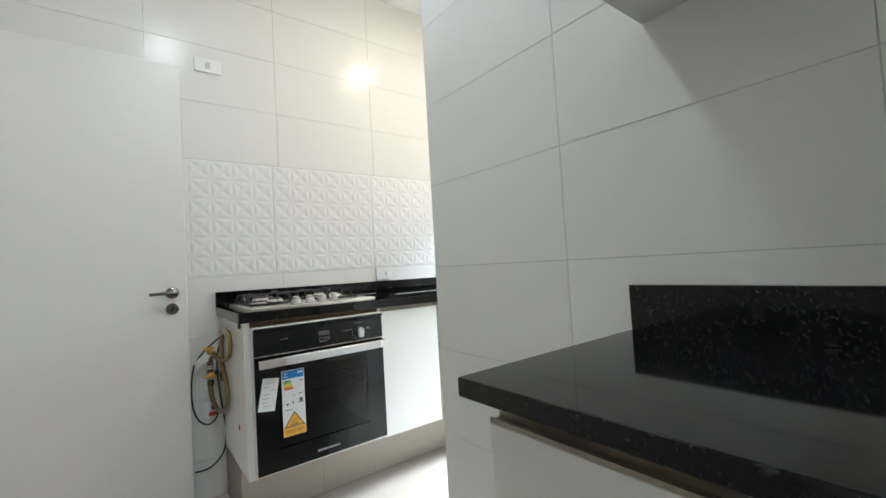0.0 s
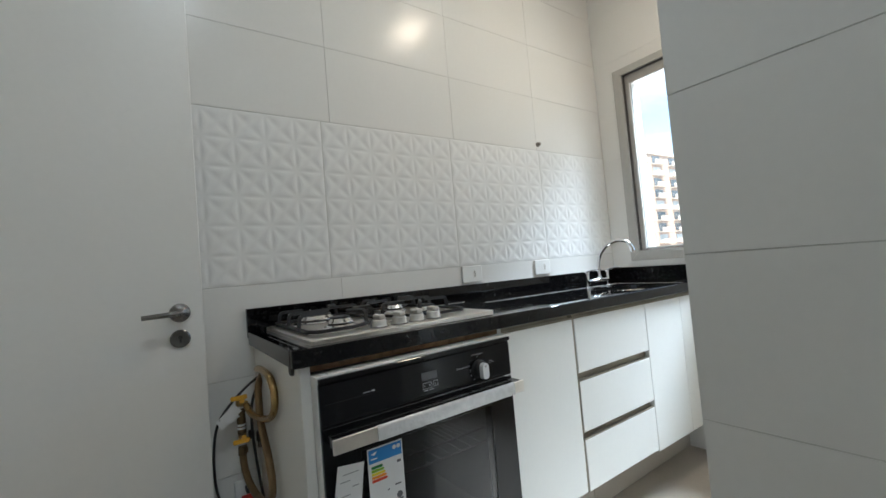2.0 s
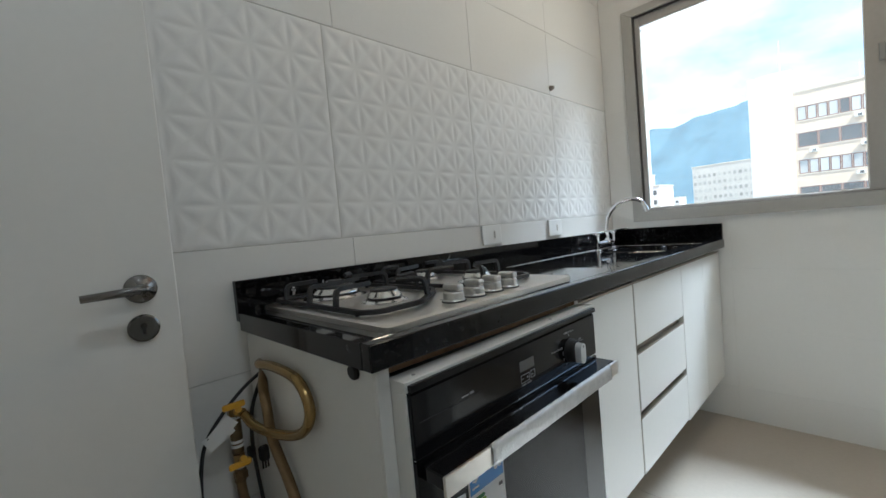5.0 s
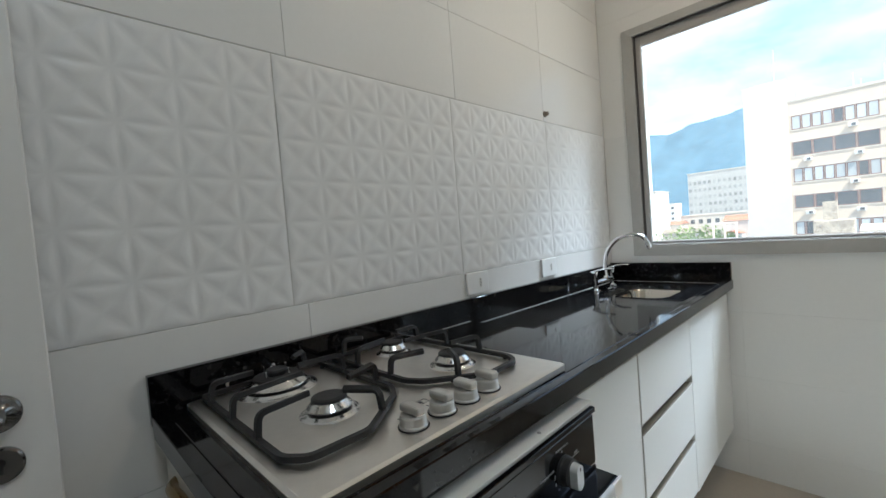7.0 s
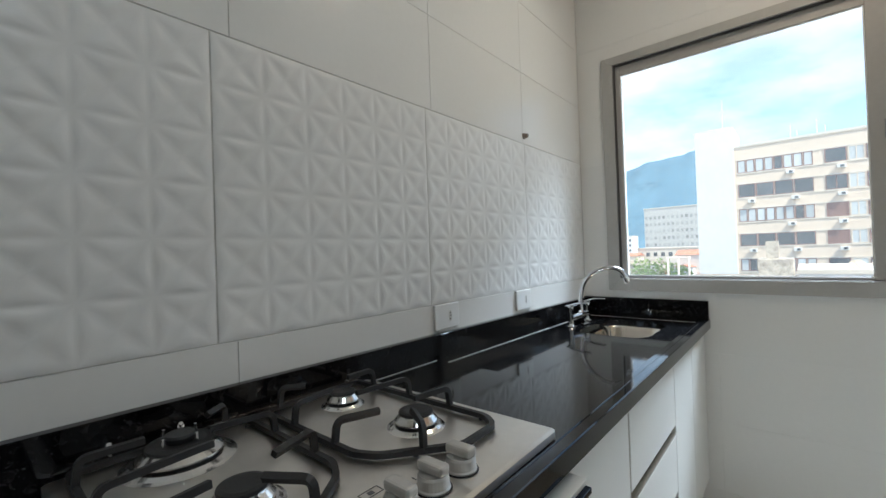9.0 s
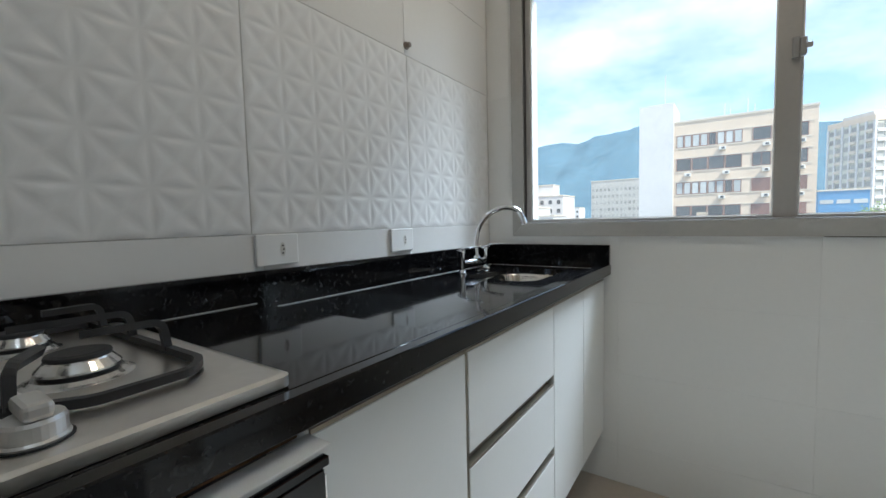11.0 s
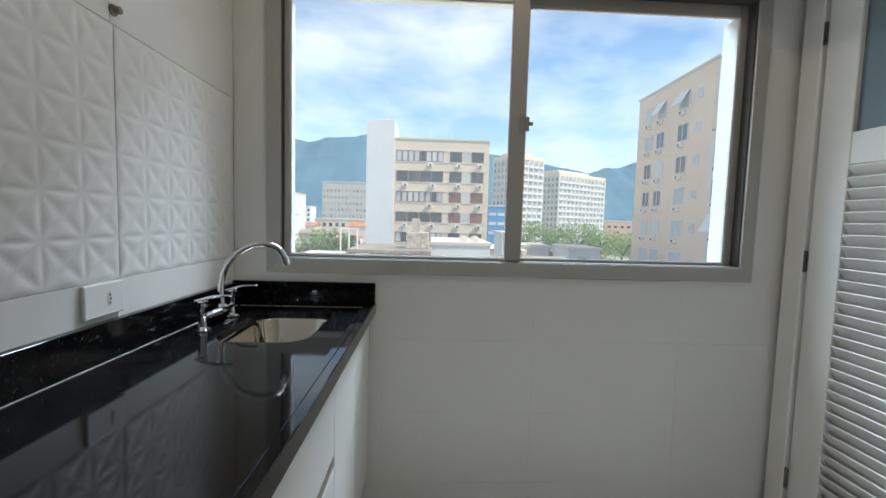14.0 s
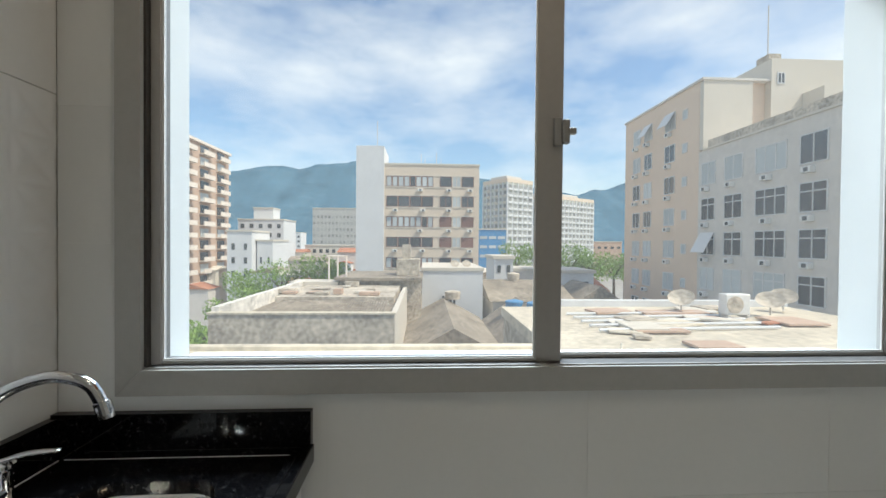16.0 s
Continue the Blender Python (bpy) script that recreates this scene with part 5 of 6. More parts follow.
for k in range(13):
    z = 23.0 - 3.0 * k
    for xa in (99.0, 107.5, 116.0):
        bp = part("balcony", boxes((xa - 0.2, xa + 5.2, 56.6, 57.999, z - 0.15, z), (xa - 0.2, xa + 5.2, 56.6, 56.75, z, z + 1.0)), C_BALC, tower)
        part("window", boxes((xa + 0.4, xa + 4.2, 57.9, 57.995, z + 0.1, z + 2.2)), C_GLASS if (k + int(xa)) % 3 else C_BLIND, tower)
    part("balcony", boxes((96.0, 96.999, 60.0, 70.0, z - 0.15, z + 0.9)), C_BALC, tower)


def block(name, label, x, depth, y0, y1, z1, mat, rows=(), cols=0, wmat=C_GLASS, roof=C_PALE, w=0.5, h=1.3):
    """A plain block whose face towards -x carries rows of windows."""
    b = thing(name, label, "building")
    part("wall", boxes((x, x + depth, y0, y1, GZ, z1)), mat, b)
    part("roof", boxes((x - 0.2, x + depth, y0 - 0.2, y1 + 0.2, z1, z1 + 0.35)), roof, b)
    pitch = (y1 - y0) / max(cols, 1)
    for z in rows:
        for c in range(cols):
            yc = y0 + pitch * (c + 0.5)
            part("window", boxes((x - 0.08, x - 0.001, yc - pitch * w / 2, yc + pitch * w / 2, z, z + h)), wmat, b)
    return b


block("far_block", "grey slab block far off below the hills", 200, 14, 33.7, 54.8, 16.6, C_SLAB, [z for z in range(-6, 15, 3)], 12, C_DIM, w=0.55)

def corner_tower(label, x, y, left, right, ztop, mat):
    """A tower seen corner on: balconies in bays on one face, window strips between fins on the other."""
    t = thing("apartment_tower", label, "building")
    t.matrix_basis = pose(x, y, 0, 0, 0, 34)
    part("wall", boxes((0, left, -right, 0, GZ, ztop)), mat, t)
    part("parapet", boxes((-0.25, left + 0.2, -right - 0.2, 0.25, ztop - 0.1, ztop + 1.6)), C_CREAM, t)
    part("roof_house", boxes((2.0, left - 3.0, -right * 0.7, -1.5, ztop + 1.6, ztop + 3.0)), C_GREY, t)
    floors = int((ztop + 8) / 2.75)
    for length, along in ((left, "x"), (right, "y")):
        bays = max(3, round(length / (2.4 if along == "x" else 3.0)))
        step = length / bays
        fin = part("fin", boxes((-0.25, 0.25, -0.25, 0.25, GZ, ztop)), C_WHITE, t)
        glass = part("window", boxes((-step * 0.30, step * 0.30, -0.05, 0.05, 0.0, 1.45)), C_DIM, t)
        rail = part("balcony", boxes((-step * 0.40, step * 0.40, -0.30, 0.30, -0.95, -0.10)), C_PALE if along == "x" else C_WHITE, t)

        def at(u, z, out):
            return pose(u, out, z) if along == "x" else pose(-out, -u, z, 0, 0, 90)

        fin.matrix_basis = at(0.0, 0, 0.1)
        for k in range(1, bays + 1):
            f = new("fin", fin.data)
            f.parent = t
            f.matrix_basis = at(step * k, 0, 0.1)
        first = True
        for r in range(floors):
            z = ztop - 2.3 - 2.75 * r
            for k in range(bays):
                for src, out, every in ((glass, 0.03, True), (rail, 0.3, k % 2 == 0 or along == "y")):
                    if not every:
                        continue
                    ob = src if first else new(src.name.split(".")[0], src.data)
                    ob.parent = t
                    ob.matrix_basis = at(step * (k + 0.5), z, out)
                first = False
    return t


corner_tower("tall pale corner tower with balconies and white fins", 170.5, -32.4, 14.5, 15.2, 26.3, C_GREEN)
corner_tower("pale green slab tower with white fins behind the trees", 195.9, -57.4, 14.0, 36.5, 22.6, C_GREEN)
block("blue_building", "low building with blue cladding bands", 130, 12, -24.0, -15.5, 5.2, C_BLUE, [-3.5, -0.6, 2.3], 3, C_BLIND, w=0.8, h=0.9)
block("white_house", "white rendered house block with small windows", 90, 10, 37.9, 43.0, 3.1, C_WHITE, (-6.5, -3.6, -0.7), 2, C_GLASS, w=0.25)
block("white_house", "narrow white house block", 92, 10, 34.3, 37.6, 1.1, C_WHITE, (-6.5, -3.6), 2, C_GLASS, w=0.2)
block("white_house", "white stepped terrace building", 130, 12, 44.8, 58.5, 7.5, C_WHITE, (-1.0, 2.2, 5.0), 5, C_GLASS, w=0.4)
block("white_house", "white roof house on the terrace building", 133, 6, 49.0, 55.0, 11.2, C_WHITE)
block("far_block", "pale block far down the street", 260, 12, 78, 86, 6, C_WHITE, (-3, 0, 3), 3)
block("far_block", "low pale warehouse far off", 150, 20, 26, 44, -0.5, C_PALE, (-3.0,), 8, C_GLASS)
block("far_block", "low brick shed far off", 240, 20, -115, -84, 2.0, C_BROWN, (-2.0,), 8, C_GLASS)


def pitched(name, label, x0, x1, y0, y1, z, rise, mat, wall, along="x"):
    """A low house with a pitched roof."""
    h = thing(name, label, "house")
    part("wall", boxes((x0, x1, y0, y1, GZ, z)), wall, h)
    bm = bmesh.new()
    if along == "x":
        m = (y0 + y1) / 2
        a = [(x0 - 0.3, y0 - 0.3, z), (x0 - 0.3, m, z + rise), (x0 - 0.3, y1 + 0.3, z)]
        b = [(x1 + 0.3, y0 - 0.3, z), (x1 + 0.3, m, z + rise), (x1 + 0.3, y1 + 0.3, z)]
    else:
        m = (x0 + x1) / 2
        a = [(x0 - 0.3, y0 - 0.3, z), (m, y0 - 0.3, z + rise), (x1 + 0.3, y0 - 0.3, z)]
        b = [(x0 - 0.3, y1 + 0.3, z), (m, y1 + 0.3, z + rise), (x1 + 0.3, y1 + 0.3, z)]
    va, vb = [bm.verts.new(p) for p in a], [bm.verts.new(p) for p in b]
    bm.faces.new(va)
    bm.faces.new(vb)
    for k in range(3):
        bm.faces.new((va[k], va[(k + 1) % 3], vb[(k + 1) % 3], vb[k]))
    part("roof", bm, mat, h)
    return h


# near roofs
terrace = thing("roof_terrace", "sunlit pale roof deck just below the window", "roof")
part("slab", boxes((4.2, 11.6, -1.6, 7.4, -1.6, -1.25)), C_DECK, terrace)
part("slab", boxes((4.2, 18.5, -14.0, -1.62, -1.6, -1.24)), C_DECK, terrace)
part("wall", boxes((4.3, 11.5, -1.6, 7.3, GZ, -1.6), (4.3, 18.4, -13.9, -1.7, GZ, -1.6)), C_STAIN, terrace)
part("parapet", boxes((11.6, 11.8, -1.6, 7.4, -1.6, -1.13), bevel=0.03), C_DECK, terrace)
part("parapet", boxes((18.5, 18.7, -14.0, -3.5, -1.6, -0.95), bevel=0.03), C_WHITE, terrace)
for a in ((13.2, 14.0, -6.2, -4.6), (11.4, 12.1, -6.4, -5.2), (14.2, 15.6, -11.5, -10.1), (16.2, 17.0, -9.0, -6.5)):
    pl = tagged(part("loose_board", boxes((*a, -1.24, -1.17), bevel=0.01), C_BROWN), "weathered brown board lying on the roof deck", "board", "boards on the roof deck")
bm = bmesh.new()
for k in range(5):
    tube(bm, [(13.5 + 0.7 * k, -3.6, -1.20), (13.9 + 0.7 * k, -9.5, -1.20)], 0.05, n=6)
tagged(part("pipe_run", bm, C_WHITE), "white pipes running along the roof deck", "pipe")
acu = thing("air_conditioner", "white outdoor air conditioner on the roof deck", "air conditioner")
part("casing", boxes((15.6, 16.0, -9.95, -9.05, -1.14, -0.40), bevel=0.03), C_AC, acu)
part("fan_grille", lathe(bmesh.new(), [(0.30, 15.598), (0.30, 15.575), (0.26, 15.57), (0.06, 15.572), (0.05, 15.56), (0.001, 15.56)], (0, -9.38, -0.77), axis="x", n=24), C_STAIN, acu, "round fan grille")
part("foot", boxes((15.55, 16.05, -9.9, -9.8, -1.24, -1.14)), C_GREY, acu)
part("foot", boxes((15.55, 16.05, -9.2, -9.1, -1.24, -1.14)), C_GREY, acu)
for x, y in ((16.8, -8.2), (16.2, -11.2), (17.2, -12.6)):
    d = thing("satellite_dish", "dull grey satellite dish on the roof deck", "dish", "roof dishes")
    bm = bmesh.new()
    lathe(bm, [(0.02, 0.0), (0.25, 0.03), (0.45, 0.12), (0.46, 0.125), (0.25, 0.05), (0.02, 0.02)], (0, 0, 0), n=20)
    pp = part("dish", bm, C_STAIN, d)
    pp.matrix_basis = pose(x, y, -0.75, 0, 35, 140)
    bm = bmesh.new()
    cyl(bm, (x, y, -1.24), (x, y, -0.75), 0.03, n=8)
    part("mast", bm, C_GREY, d)
bm = bmesh.new()
cyl(bm, (10.0, -2.55, -1.24), (10.0, -2.55, -0.72), 0.03, n=8)
tagged(part("vent_pipe", bm, C_PALE), "short pale vent pipe on the roof deck", "pipe")

shed = thing("old_building", "old flat-roofed building with a stained grey parapet", "building")
part("wall", boxes((18.0, 18.25, 2.75, 10.0, GZ, -1.55)), C_STAIN, shed)
part("wall", boxes((18.25, 30.0, 9.70, 10.0, GZ, -1.30)), C_STAINW, shed, "stained white side wall")
part("wall", boxes((18.25, 30.0, 2.75, 3.0, GZ, -1.7)), C_PALE, shed)
part("coping", boxes((17.95, 18.30, 2.7, 10.05, -1.55, -1.48)), C_DECK, shed)
part("roof", boxes((18.25, 30.0, 3.0, 9.70, -2.6, -1.95)), C_ROOF, shed)
bm = bmesh.new()
for k in range(40):
    tube(bm, [(19.0, 3.4 + 0.13 * k, -1.92), (22.2, 3.4 + 0.13 * k, -1.62)], 0.055, n=6)
part("corrugated_sheet", bm, C_ROOF, shed, "weathered corrugated roof sheet")
part("roof_step", boxes((23.5, 30.0, 3.2, 9.4, -1.95, -1.58)), C_STAIN, shed)
part("roof_house", boxes((30.0, 36.0, 1.8, 7.4, GZ, -1.25)), C_STAIN, shed)
part("roof_house", boxes((29.5, 31.5, 7.4, 10.6, GZ, -1.35)), C_PALE, shed)
part("roof_slab", boxes((29.4, 36.2, 1.7, 7.6, -1.25, -1.05)), C_ROOF, shed)
part("water_tank", boxes((31.5, 33.5, 1.9, 3.6, -1.05, 0.15), bevel=0.04), C_STAIN, shed)
part("chimney", boxes((32.0, 32.7, 2.6, 3.2, 0.15, 1.2)), C_STAIN, shed)
bm = bmesh.new()
for y in (7.0, 7.6, 8.2):
    cyl(bm, (30.5, y, -1.3), (30.5, y, 0.4), 0.06, n=6)
cyl(bm, (30.5, 6.9, 0.35), (30.5, 8.3, 0.35), 0.05, n=6)
part("pergola", bm, C_BALC, shed)

white = thing("white_house", "white house with a barred window and a flat roof", "house")
part("wall", boxes((35.0, 44.0, -3.2, 1.75, GZ, -1.0)), C_WHITE, white)
part("parapet", boxes((34.9, 44.0, -3.3, 1.8, -1.0, -0.75)), C_PALE, white)
facade_x(white, 35.0, [(-1.05, 0.2, -3.8, -2.95)], C_GLASS, mullions=3)
for y in (-0.4, 0.6):
    bm = bmesh.new()
    lathe(bm, [(0.02, 0.0), (0.35, 0.05), (0.6, 0.16), (0.61, 0.17), (0.35, 0.08), (0.02, 0.03)], (0, 0, 0), n=18)
    pp = part("dish", bm, C_STAIN, white)
    pp.matrix_basis = pose(36.5, y - 1.6, -0.55, 0, -50, 0) @ Matrix.Scale(0.62, 4)
pitched("low_house", "low house with a grey pitched roof", 22.0, 33.0, -2.4, 2.6, -4.4, 1.5, C_ROOF, C_PALE, "x")
pitched("low_house", "low house with a grey fibre-cement roof", 22.0, 32.0, -7.8, -2.8, -4.6, 1.9, C_ROOF, C_WHITE, "x")
pitched("low_house", "low house with a weathered roof", 36.0, 46.0, -11.0, -4.2, -3.6, 1.4, C_ROOF, C_PALE, "y")
pitched("low_house", "low white house with a terracotta roof", 48.0, 60.0, -19.5, -14.0, -4.2, 1.6, C_TERRA, C_WHITE, "y")
pitched("low_house", "low white house with a grey gable", 38.0, 50.0, -16.5, -12.0, -4.2, 1.7, C_ROOF, C_GREY, "x")
block("white_house", "small white two-storey house", 47, 6, -8.3, -6.2, -0.5, C_WHITE, (-2.0, -3.8), 2, C_GLASS, w=0.35, h=0.8)
block("white_house", "small pale house beside the trees", 45, 6, -16.6, -13.2, -1.9, C_WHITE, (-3.6,), 2, C_GLASS, w=0.3, h=0.8)
block("white_house", "small grey house behind the roofs", 52, 6, -13.0, -9.5, -2.2, C_GREY, (-4.0,), 2, C_GLASS, w=0.3, h=0.8)
rnd = random.Random(7)
for k in range(34):
    x, y = rnd.uniform(66, 150), rnd.uniform(-22, 60)
    if 60 < x < 80 and -8 < y < 13:
        continue
    s = rnd.uniform(4, 9)
    z = rnd.uniform(-9, -4) if x < 95 else rnd.uniform(-7, -1.5)
    pitched("low_house", "low city house with a tiled roof", x, x + s, y, y + s * rnd.uniform(0.8, 1.6), z, rnd.uniform(0.6, 1.6), rnd.choice((C_TERRA, C_ROOF, C_PALE)), rnd.choice((C_WHITE, C_PALE, C_GREY)), rnd.choice("xy"))


# rooftop clutter on the old building and its neighbours
rnd = random.Random(21)
for k in range(14):
    x, y = rnd.uniform(23.8, 29.0), rnd.uniform(3.5, 9.0)
    w, d, h = rnd.uniform(0.2, 0.7), rnd.uniform(0.3, 1.1), rnd.uniform(0.06, 0.3)
    tagged(part("roof_debris", boxes((x, x + w, y, y + d, -1.58, -1.58 + h), bevel=0.01), rnd.choice((C_STAIN, C_ROOF, C_PALE, C_BROWN))), "weathered rubble lying on the old flat roof", "debris", "rubble on the old roof")
for k in range(22):
    x, y = rnd.uniform(7.0, 18.0), rnd.uniform(-13.0, -3.2)
    w, d, h = rnd.uniform(0.3, 1.2), rnd.uniform(0.4, 1.8), rnd.uniform(0.03, 0.12)
    if not (15.3 < x + w and x < 16.3 and -10.2 < y + d and y < -8.8):
        sheet = tagged(part("roof_sheet", boxes((-w / 2, w / 2, -d / 2, d / 2, 0, h), bevel=0.01), rnd.choice((C_STAIN, C_DECK, C_TERRA, C_PALE, C_BROWN))), "worn sheet of roofing lying on the roof deck", "sheet", "sheets on the roof deck")
        sheet.matrix_basis = pose(x, y, -1.239, 0, 0, rnd.uniform(-25, 25))
for x, y, z, h in ((33.0, -0.6, -3.0, 0.5), (26.0, -5.2, -2.9, 0.6), (29.5, -4.6, -3.2, 0.5), (41.0, -7.0, -2.4, 0.7)):
    tank = thing("water_tank", "squat blue-grey rooftop water tank", "water tank", "rooftop tanks")
    part("tank", lathe(bmesh.new(), [(0.55, z), (0.62, z + h), (0.60, z + h + 0.05), (0.02, z + h + 0.18)], (x, y, 0), n=18), C_BLUE if x < 30 else C_STAIN, tank)


# ---- trees ----
def tree(x, y, ztop, radius, seed):
    t = thing("tree", "broad green street tree among the houses", "tree", "city trees")
    r = random.Random(seed)
    zc = ztop - radius * 0.75
    bm = bmesh.new()
    tube(bm, [(x, y, GZ), (x + 0.2, y, (GZ + zc) / 2), (x, y + 0.2, zc)], [0.45, 0.35, 0.2], n=8)
    for k in range(6):
        a = k * 1.05 + r.random()
        tube(bm, [(x, y, zc - radius * 0.5), (x + math.cos(a) * radius * 0.4, y + math.sin(a) * radius * 0.4, zc), (x + math.cos(a) * radius * 0.75, y + math.sin(a) * radius * 0.75, zc + radius * 0.25)], [0.16, 0.10, 0.04], n=6)
    part("trunk", bm, C_BARK, t)
    verts, faces = [], []
    lobes = [(r.uniform(-0.75, 0.75) * radius, r.uniform(-0.75, 0.75) * radius, r.uniform(-0.35, 0.5) * radius, r.uniform(0.28, 0.5) * radius) for _ in range(13)]
    for lx, ly, lz, lr in lobes:
        for _ in range(150):
            d = Vector((r.gauss(0, 1), r.gauss(0, 1), r.gauss(0, 0.8))).normalized() * lr * r.uniform(0.75, 1.08)
            c = Vector((x + lx, y + ly, zc + lz)) + d
            u = Vector((r.gauss(0, 1), r.gauss(0, 1), r.gauss(0, 1))).normalized()
            v = u.orthogonal().normalized()
            s = r.uniform(0.10, 0.26)
            w = u.cross(v)
            i = len(verts)
            verts += [c - v * s, c + w * s * 0.6 + u * s * 0.2, c + v * s, c - w * s * 0.6 + u * s * 0.2]
            faces.append((i, i + 1, i + 2, i + 3))
    me = bpy.data.meshes.new("crown")
    me.from_pydata(verts, [], faces)
    me.materials.append(C_LEAF)
    ob = new("crown", me)
    ob.parent = t
    return t


for k, (x, y, z, r) in enumerate(((75, 31.5, -4.0, 4.0), (74, 26.0, -2.6, 4.2), (77, 21.0, -1.2, 4.4), (72, 17.5, -2.0, 3.2), (66, 29, -5.8, 3.4), (58, 28.5, -6.8, 3.0), (34, 19.5, -5.0, 2.6), (40, 24, -6.5, 2.8),
                              (95, -19.5, 1.6, 5.0), (92, -24.5, 0.6, 4.5), (90, -30.0, 0.9, 4.8), (92, -36.0, 0.3, 5.0), (94, -42.0, -0.6, 4.6), (100, -47.5, -1.5, 4.6), (86, -33.0, -0.8, 3.8), (60, -18.2, -3.4, 2.2))):
    tree(x, y, z, r, 30 + k)

# ---- hills ----
RIDGE = ((-900, 205), (-700, 190), (-566, 168), (-449, 139), (-400, 121), (-374, 121), (-355, 115), (-335, 108), (-299, 114), (-145, 139), (-120, 142), (16, 160), (148, 175), (186, 169), (234, 166), (269, 155), (305, 162), (346, 161), (398, 150), (445, 143), (497, 137), (560, 133), (760, 150), (1000, 170))


def ridge_height(y):
    for (y0, h0), (y1, h1) in zip(RIDGE, RIDGE[1:]):
        if y0 <= y <= y1:
            return h0 + (h1 - h0) * (y - y0) / (y1 - y0)
    return 150


bm = bmesh.new()
NY, NX = 380, 16
grid = []
for i in range(NY + 1):
    y = -900 + 1900 * i / NY
    row = []
    for j in range(NX + 1):
        t = j / NX
        x = 560 + 340 * t
        z = GZ + (ridge_height(y) - GZ) * (t ** 1.25) + 16 * noise.noise(Vector((x * 0.012, y * 0.012, 0))) * math.sin(math.pi * min(t, 1.0)) + (2.2 * noise.noise(Vector((x * 0.05, y * 0.05, 5.0))) + 1.2 * noise.noise(Vector((x * 0.16, y * 0.16, 9.0)))) * t
        row.append(bm.verts.new((x, y, z)))
    grid.append(row)
for a, b in zip(grid, grid[1:]):
    for j in range(NX):
        bm.faces.new((a[j], a[j + 1], b[j + 1], b[j]))
ext = [bm.verts.new((1100, row[0].co.y, GZ)) for row in grid]
for i in range(NY):
    bm.faces.new((grid[i][NX], ext[i], ext[i + 1], grid[i + 1][NX]))
structure(part("backdrop", bm, C_HILL, smooth=True), "forested hills tinted haze blue beyond the city", "hills")

# the street grid outside stands slightly askew to the room
SKEW = Matrix.Translation((1.6, 1.58, 0)) @ Matrix.Rotation(radians(-0.88), 4, "Z") @ Matrix.Translation((-1.6, -1.58, 0))
bpy.context.view_layer.update()
for ob in list(scene.objects):
    if ob in ROOM or ob.parent or ob in (ground, own):
        continue
    far = [c.matrix_world @ Vector(c.bound_box[0]) for c in (ob, *ob.children) if c.type == "MESH"]
    ob.matrix_basis = Matrix.Translation((0, 0, 0.0045 * min(v.x for v in far))) @ SKEW @ ob.matrix_basis


# ---- wall and floor tiles, last of the room ----
TILES = {}


def tile_mesh(w, h, mat, holes=()):
    """A thin tile, w by h, facing -y in its own axes; its face lies at y = 0."""
    key = (round(w, 4), round(h, 4), mat.name, holes)
    if key not in TILES:
        bm = bmesh.new()
        g, b = 0.0005, 0.0006
        rects = [(-w / 2 + g, w / 2 - g, -h / 2 + g, h / 2 - g)]
        for hx0, hx1, hz0, hz1 in holes:
            nxt = []
            for a0, a1, b0, b1 in rects:
                if hx0 >= a1 or hx1 <= a0 or hz0 >= b1 or hz1 <= b0:
                    nxt.append((a0, a1, b0, b1))
                    continue
                if b0 < hz0: nxt.append((a0, a1, b0, hz0))
                if b1 > hz1: nxt.append((a0, a1, hz1, b1))
                if a0 < hx0: nxt.append((a0, hx0, max(b0, hz0), min(b1, hz1)))
                if a1 > hx1: nxt.append((hx1, a1, max(b0, hz0), min(b1, hz1)))
            rects = nxt
        for x0, x1, z0, z1 in rects:
            bb = b if not holes else 0.0
            o = [bm.verts.new((x, 0.0025, z)) for x, z in ((x0, z0), (x1, z0), (x1, z1), (x0, z1))]
            f = [bm.verts.new((x, 0.0, z)) for x, z in ((x0 + bb, z0 + bb), (x1 - bb, z0 + bb), (x1 - bb, z1 - bb), (x0 + bb, z1 - bb))]
            bm.faces.new(f)
            for k in range(4):
                bm.faces.new((o[k], o[(k + 1) % 4], f[(k + 1) % 4], f[k]))
        bmesh.ops.recalc_face_normals(bm, faces=bm.faces)
        me = bpy.data.meshes.new("tile")
        bm.to_mesh(me)
        bm.free()
        me.materials.append(mat)
        TILES[key] = me
    return TILES[key]


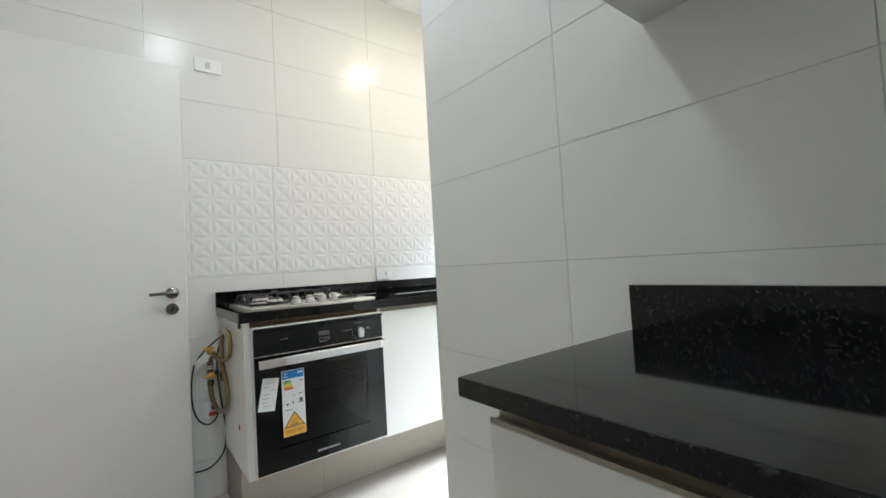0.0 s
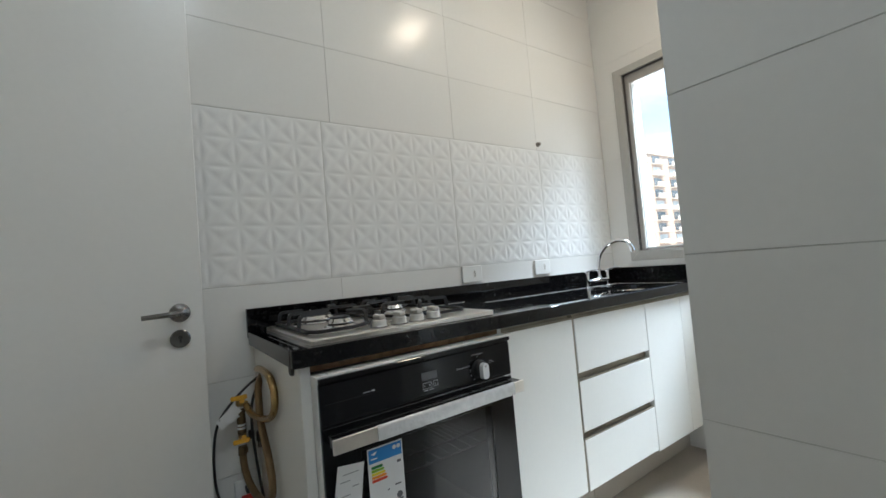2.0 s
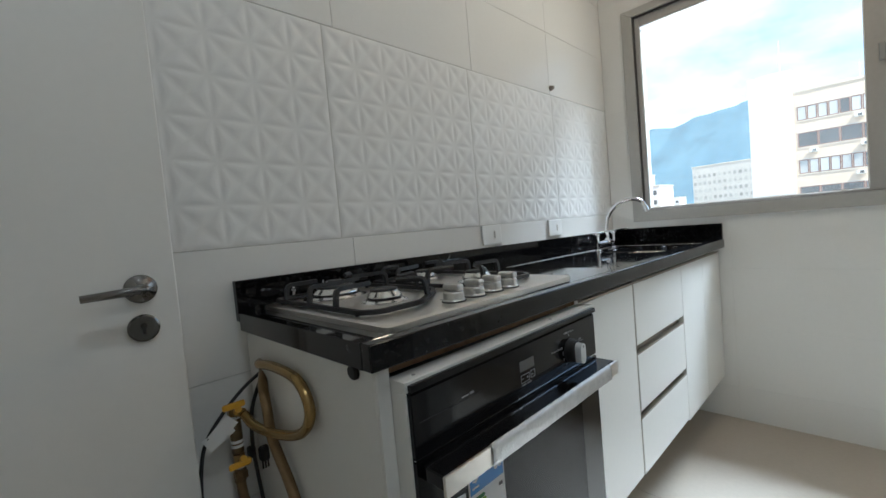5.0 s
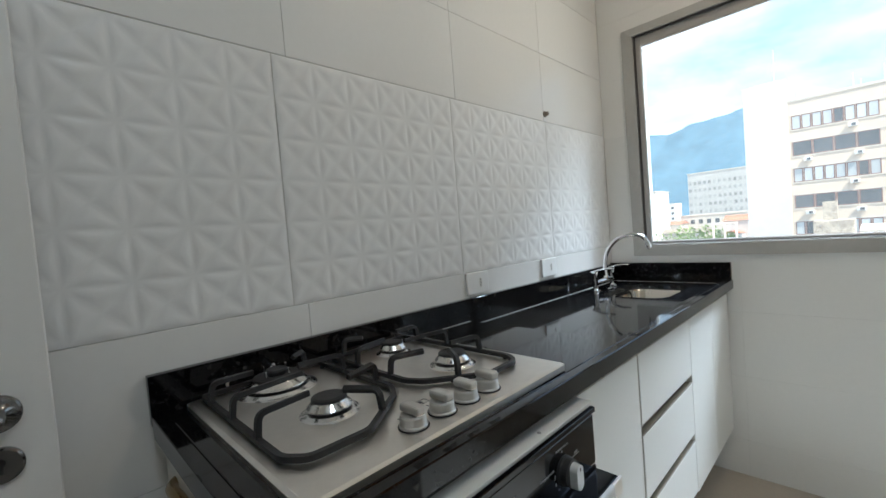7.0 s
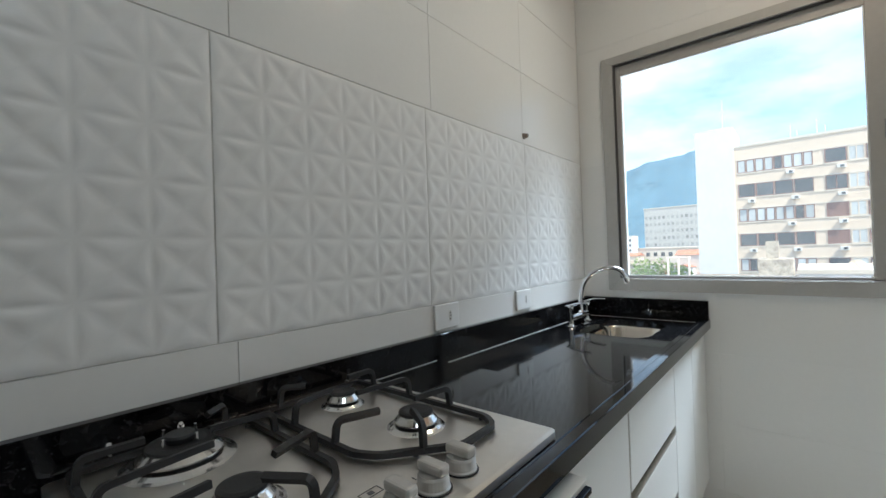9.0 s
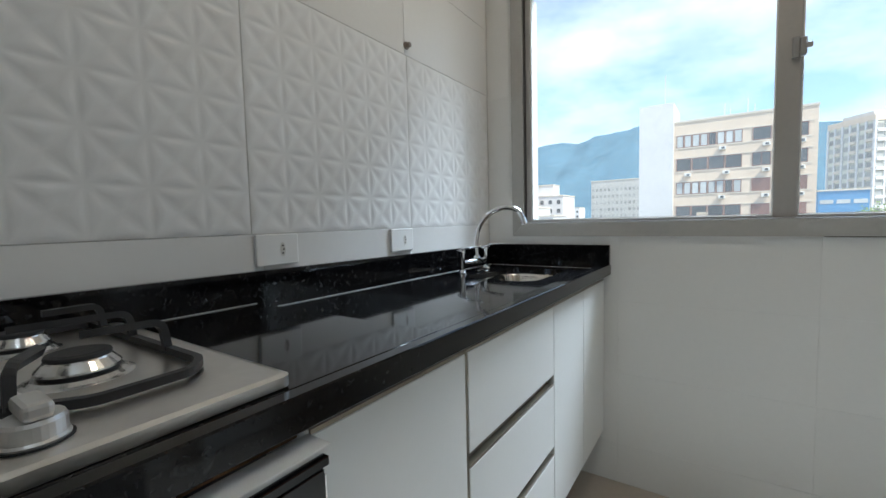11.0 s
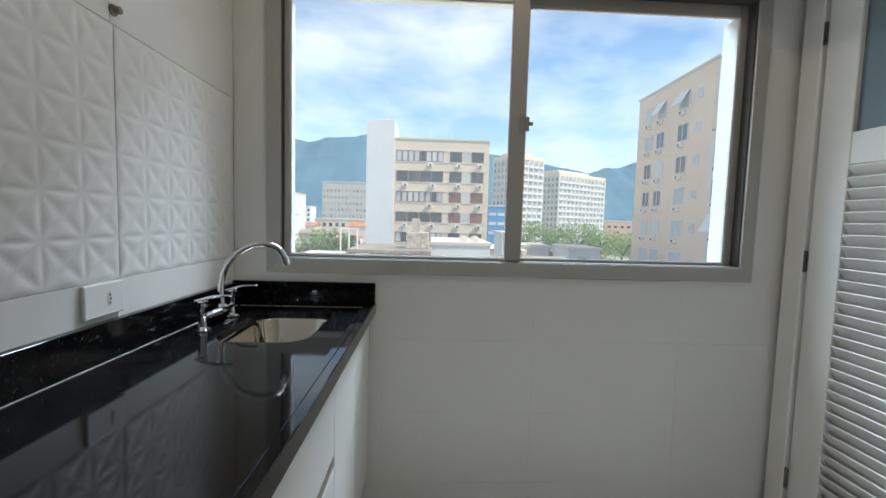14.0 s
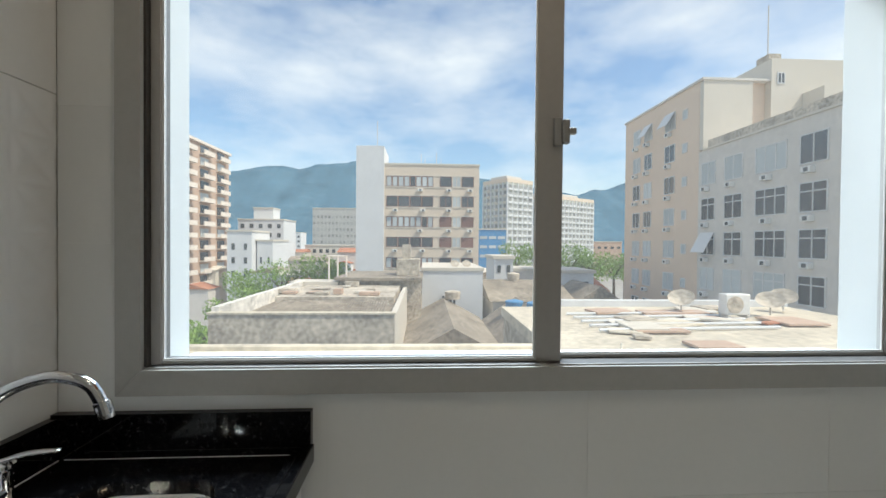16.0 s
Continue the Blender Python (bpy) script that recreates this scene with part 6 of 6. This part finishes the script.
def relief_mesh(w, h, cells=6, depth=0.0040):
    """A relief tile of eight-rayed stars: low seams join the star centres, with peaks between them."""
    bm = bmesh.new()
    g = 0.0016
    made = {}

    def vert(i, j, y):
        key = (round(i, 3), round(j, 3))
        if key not in made:
            x = -w / 2 + g + (w - 2 * g) * i / cells
            z = -h / 2 + g + (h - 2 * g) * j / cells
            made[key] = bm.verts.new((x, y, z))
        return made[key]

    lo = 0.0005
    for i in range(cells):
        for j in range(cells):
            c = vert(i + 0.5, j + 0.5, lo)
            ring = [vert(i, j, lo), vert(i + 1, j, lo), vert(i + 1, j + 1, lo), vert(i, j + 1, lo)]
            peaks = [vert(i + u, j + v, -depth) for u, v in ((0.5, 0.16), (0.84, 0.5), (0.5, 0.84), (0.16, 0.5))]
            for k in range(4):
                a, b, p = ring[k], ring[(k + 1) % 4], peaks[k]
                bm.faces.new((a, b, p))
                bm.faces.new((a, p, c))
                bm.faces.new((p, b, c))
    # soften the pressed edges
    bmesh.ops.subdivide_edges(bm, edges=bm.edges[:], cuts=3, use_grid_fill=True)
    inner = [v for v in bm.verts if not v.is_boundary]
    for _ in range(1):
        bmesh.ops.smooth_vert(bm, verts=inner, factor=0.5, use_axis_y=True)
    for f in bm.faces:
        f.smooth = True
    bmesh.ops.recalc_face_normals(bm, faces=bm.faces)
    me = bpy.data.meshes.new("relief_tile")
    bm.to_mesh(me)
    bm.free()
    me.materials.append(M_RELIEF)
    return me


def lay(wall, name, me, m):
    ob = new(name, me)
    ob.parent = wall
    ob.matrix_basis = m
    return ob


ROWS_N = (0.0, 0.23, 0.52, 0.81, 1.10, 1.683, 1.972, 2.262, 2.552, CEIL)
COLS_N = (-0.55, -0.40, 0.192, 0.777, 1.358, 1.912, TX)
for z0, z1 in zip(ROWS_N, ROWS_N[1:]):
    if abs(z0 - 1.10) < 0.01:
        for x0, x1 in ((-0.438, 0.152), (0.152, 0.742), (0.742, 1.332), (1.332, 1.922)):
            key = "relief"
            if key not in TILES:
                TILES[key] = relief_mesh(0.590, 0.583)
            lay(wall_tiled, "relief_tile", TILES[key], pose((x0 + x1) / 2, TY, (z0 + z1) / 2))
        lay(wall_tiled, "relief_tile", relief_mesh(TX - 1.922, 0.583), pose((TX + 1.922) / 2, TY, (z0 + z1) / 2))
        lay(wall_tiled, "tile", tile_mesh(0.112, 0.583, M_TILE), pose(-0.494, TY, (z0 + z1) / 2))
        continue
    for x0, x1 in zip(COLS_N, COLS_N[1:]):
        lay(wall_tiled, "tile", tile_mesh(x1 - x0, z1 - z0, M_TILE), pose((x0 + x1) / 2, TY, (z0 + z1) / 2))

ROWS_P = (0.0, 0.225, 0.514, 0.802, 1.091, 1.379, 1.667, 1.956, 2.245, 2.534, CEIL)
COLS_P = (-1.378, -1.0, -0.441, 0.118, 0.677, 1.2365)
for z0, z1 in zip(ROWS_P, ROWS_P[1:]):
    for y0, y1 in zip(COLS_P, COLS_P[1:]):
        lay(wall_pantry, "tile", tile_mesh(y1 - y0, z1 - z0, M_TILE), pose(PX, (y0 + y1) / 2, (z0 + z1) / 2, 0, 0, -90))
    lay(wall_pantry, "tile", tile_mesh(0.1195, z1 - z0, M_TILE), pose(PX + 0.060, 1.2375, (z0 + z1) / 2, 0, 0, 180))

ROWS_E = (0.0, 0.21, 0.50, 0.79, 1.08, 1.37, 1.66, 1.95, 2.24, 2.53, CEIL)
COLS_E = (0.152, 0.603, 1.194, 1.785, TY - 0.001)
for z0, z1 in zip(ROWS_E, ROWS_E[1:]):
    for y0, y1 in zip(COLS_E, COLS_E[1:]):
        cy, cz = (y0 + y1) / 2, (z0 + z1) / 2
        # the tile's own x runs against the world's y on this wall
        hole = (cy - WY1, cy - WY0, WZ0 - cz, WZ1 - cz)
        inside = hole[0] < (y1 - y0) / 2 and hole[1] > -(y1 - y0) / 2 and hole[2] < (z1 - z0) / 2 and hole[3] > -(z1 - z0) / 2
        if inside and y0 >= WY0 and y1 <= WY1 and z0 >= WZ0 and z1 <= WZ1:
            continue
        holes = (tuple(round(v, 4) for v in hole),) if inside else ()
        lay(wall_window, "tile", tile_mesh(y1 - y0, z1 - z0, M_TILE, holes), pose(TX, cy, cz, 0, 0, -90))

COLS_F = (-0.55, -0.015, 0.83, 1.675, TX)
ROWS_F = (-1.38, -0.59, 0.255, 1.10, 2.012)
for x0, x1 in zip(COLS_F, COLS_F[1:]):
    for y0, y1 in zip(ROWS_F, ROWS_F[1:]):
        if x0 > 1.0 and y1 < 0.2:
            continue
        lay(floor, "tile", tile_mesh(x1 - x0, y1 - y0, M_FLOOR), pose((x0 + x1) / 2, (y0 + y1) / 2, FZ - 0.0015, -90))
for x0, x1 in ((0.472, 0.826), (0.826, 1.671), (1.671, TX)):
    lay(plinth, "tile", tile_mesh(x1 - x0, 0.211, M_FLOOR), pose((x0 + x1) / 2, 2.0095, FZ + 0.1055))
lay(floor, "tile", tile_mesh(1.02, 0.338, M_FLOOR), pose(-0.04, 2.181, FZ - 0.0015, -90))
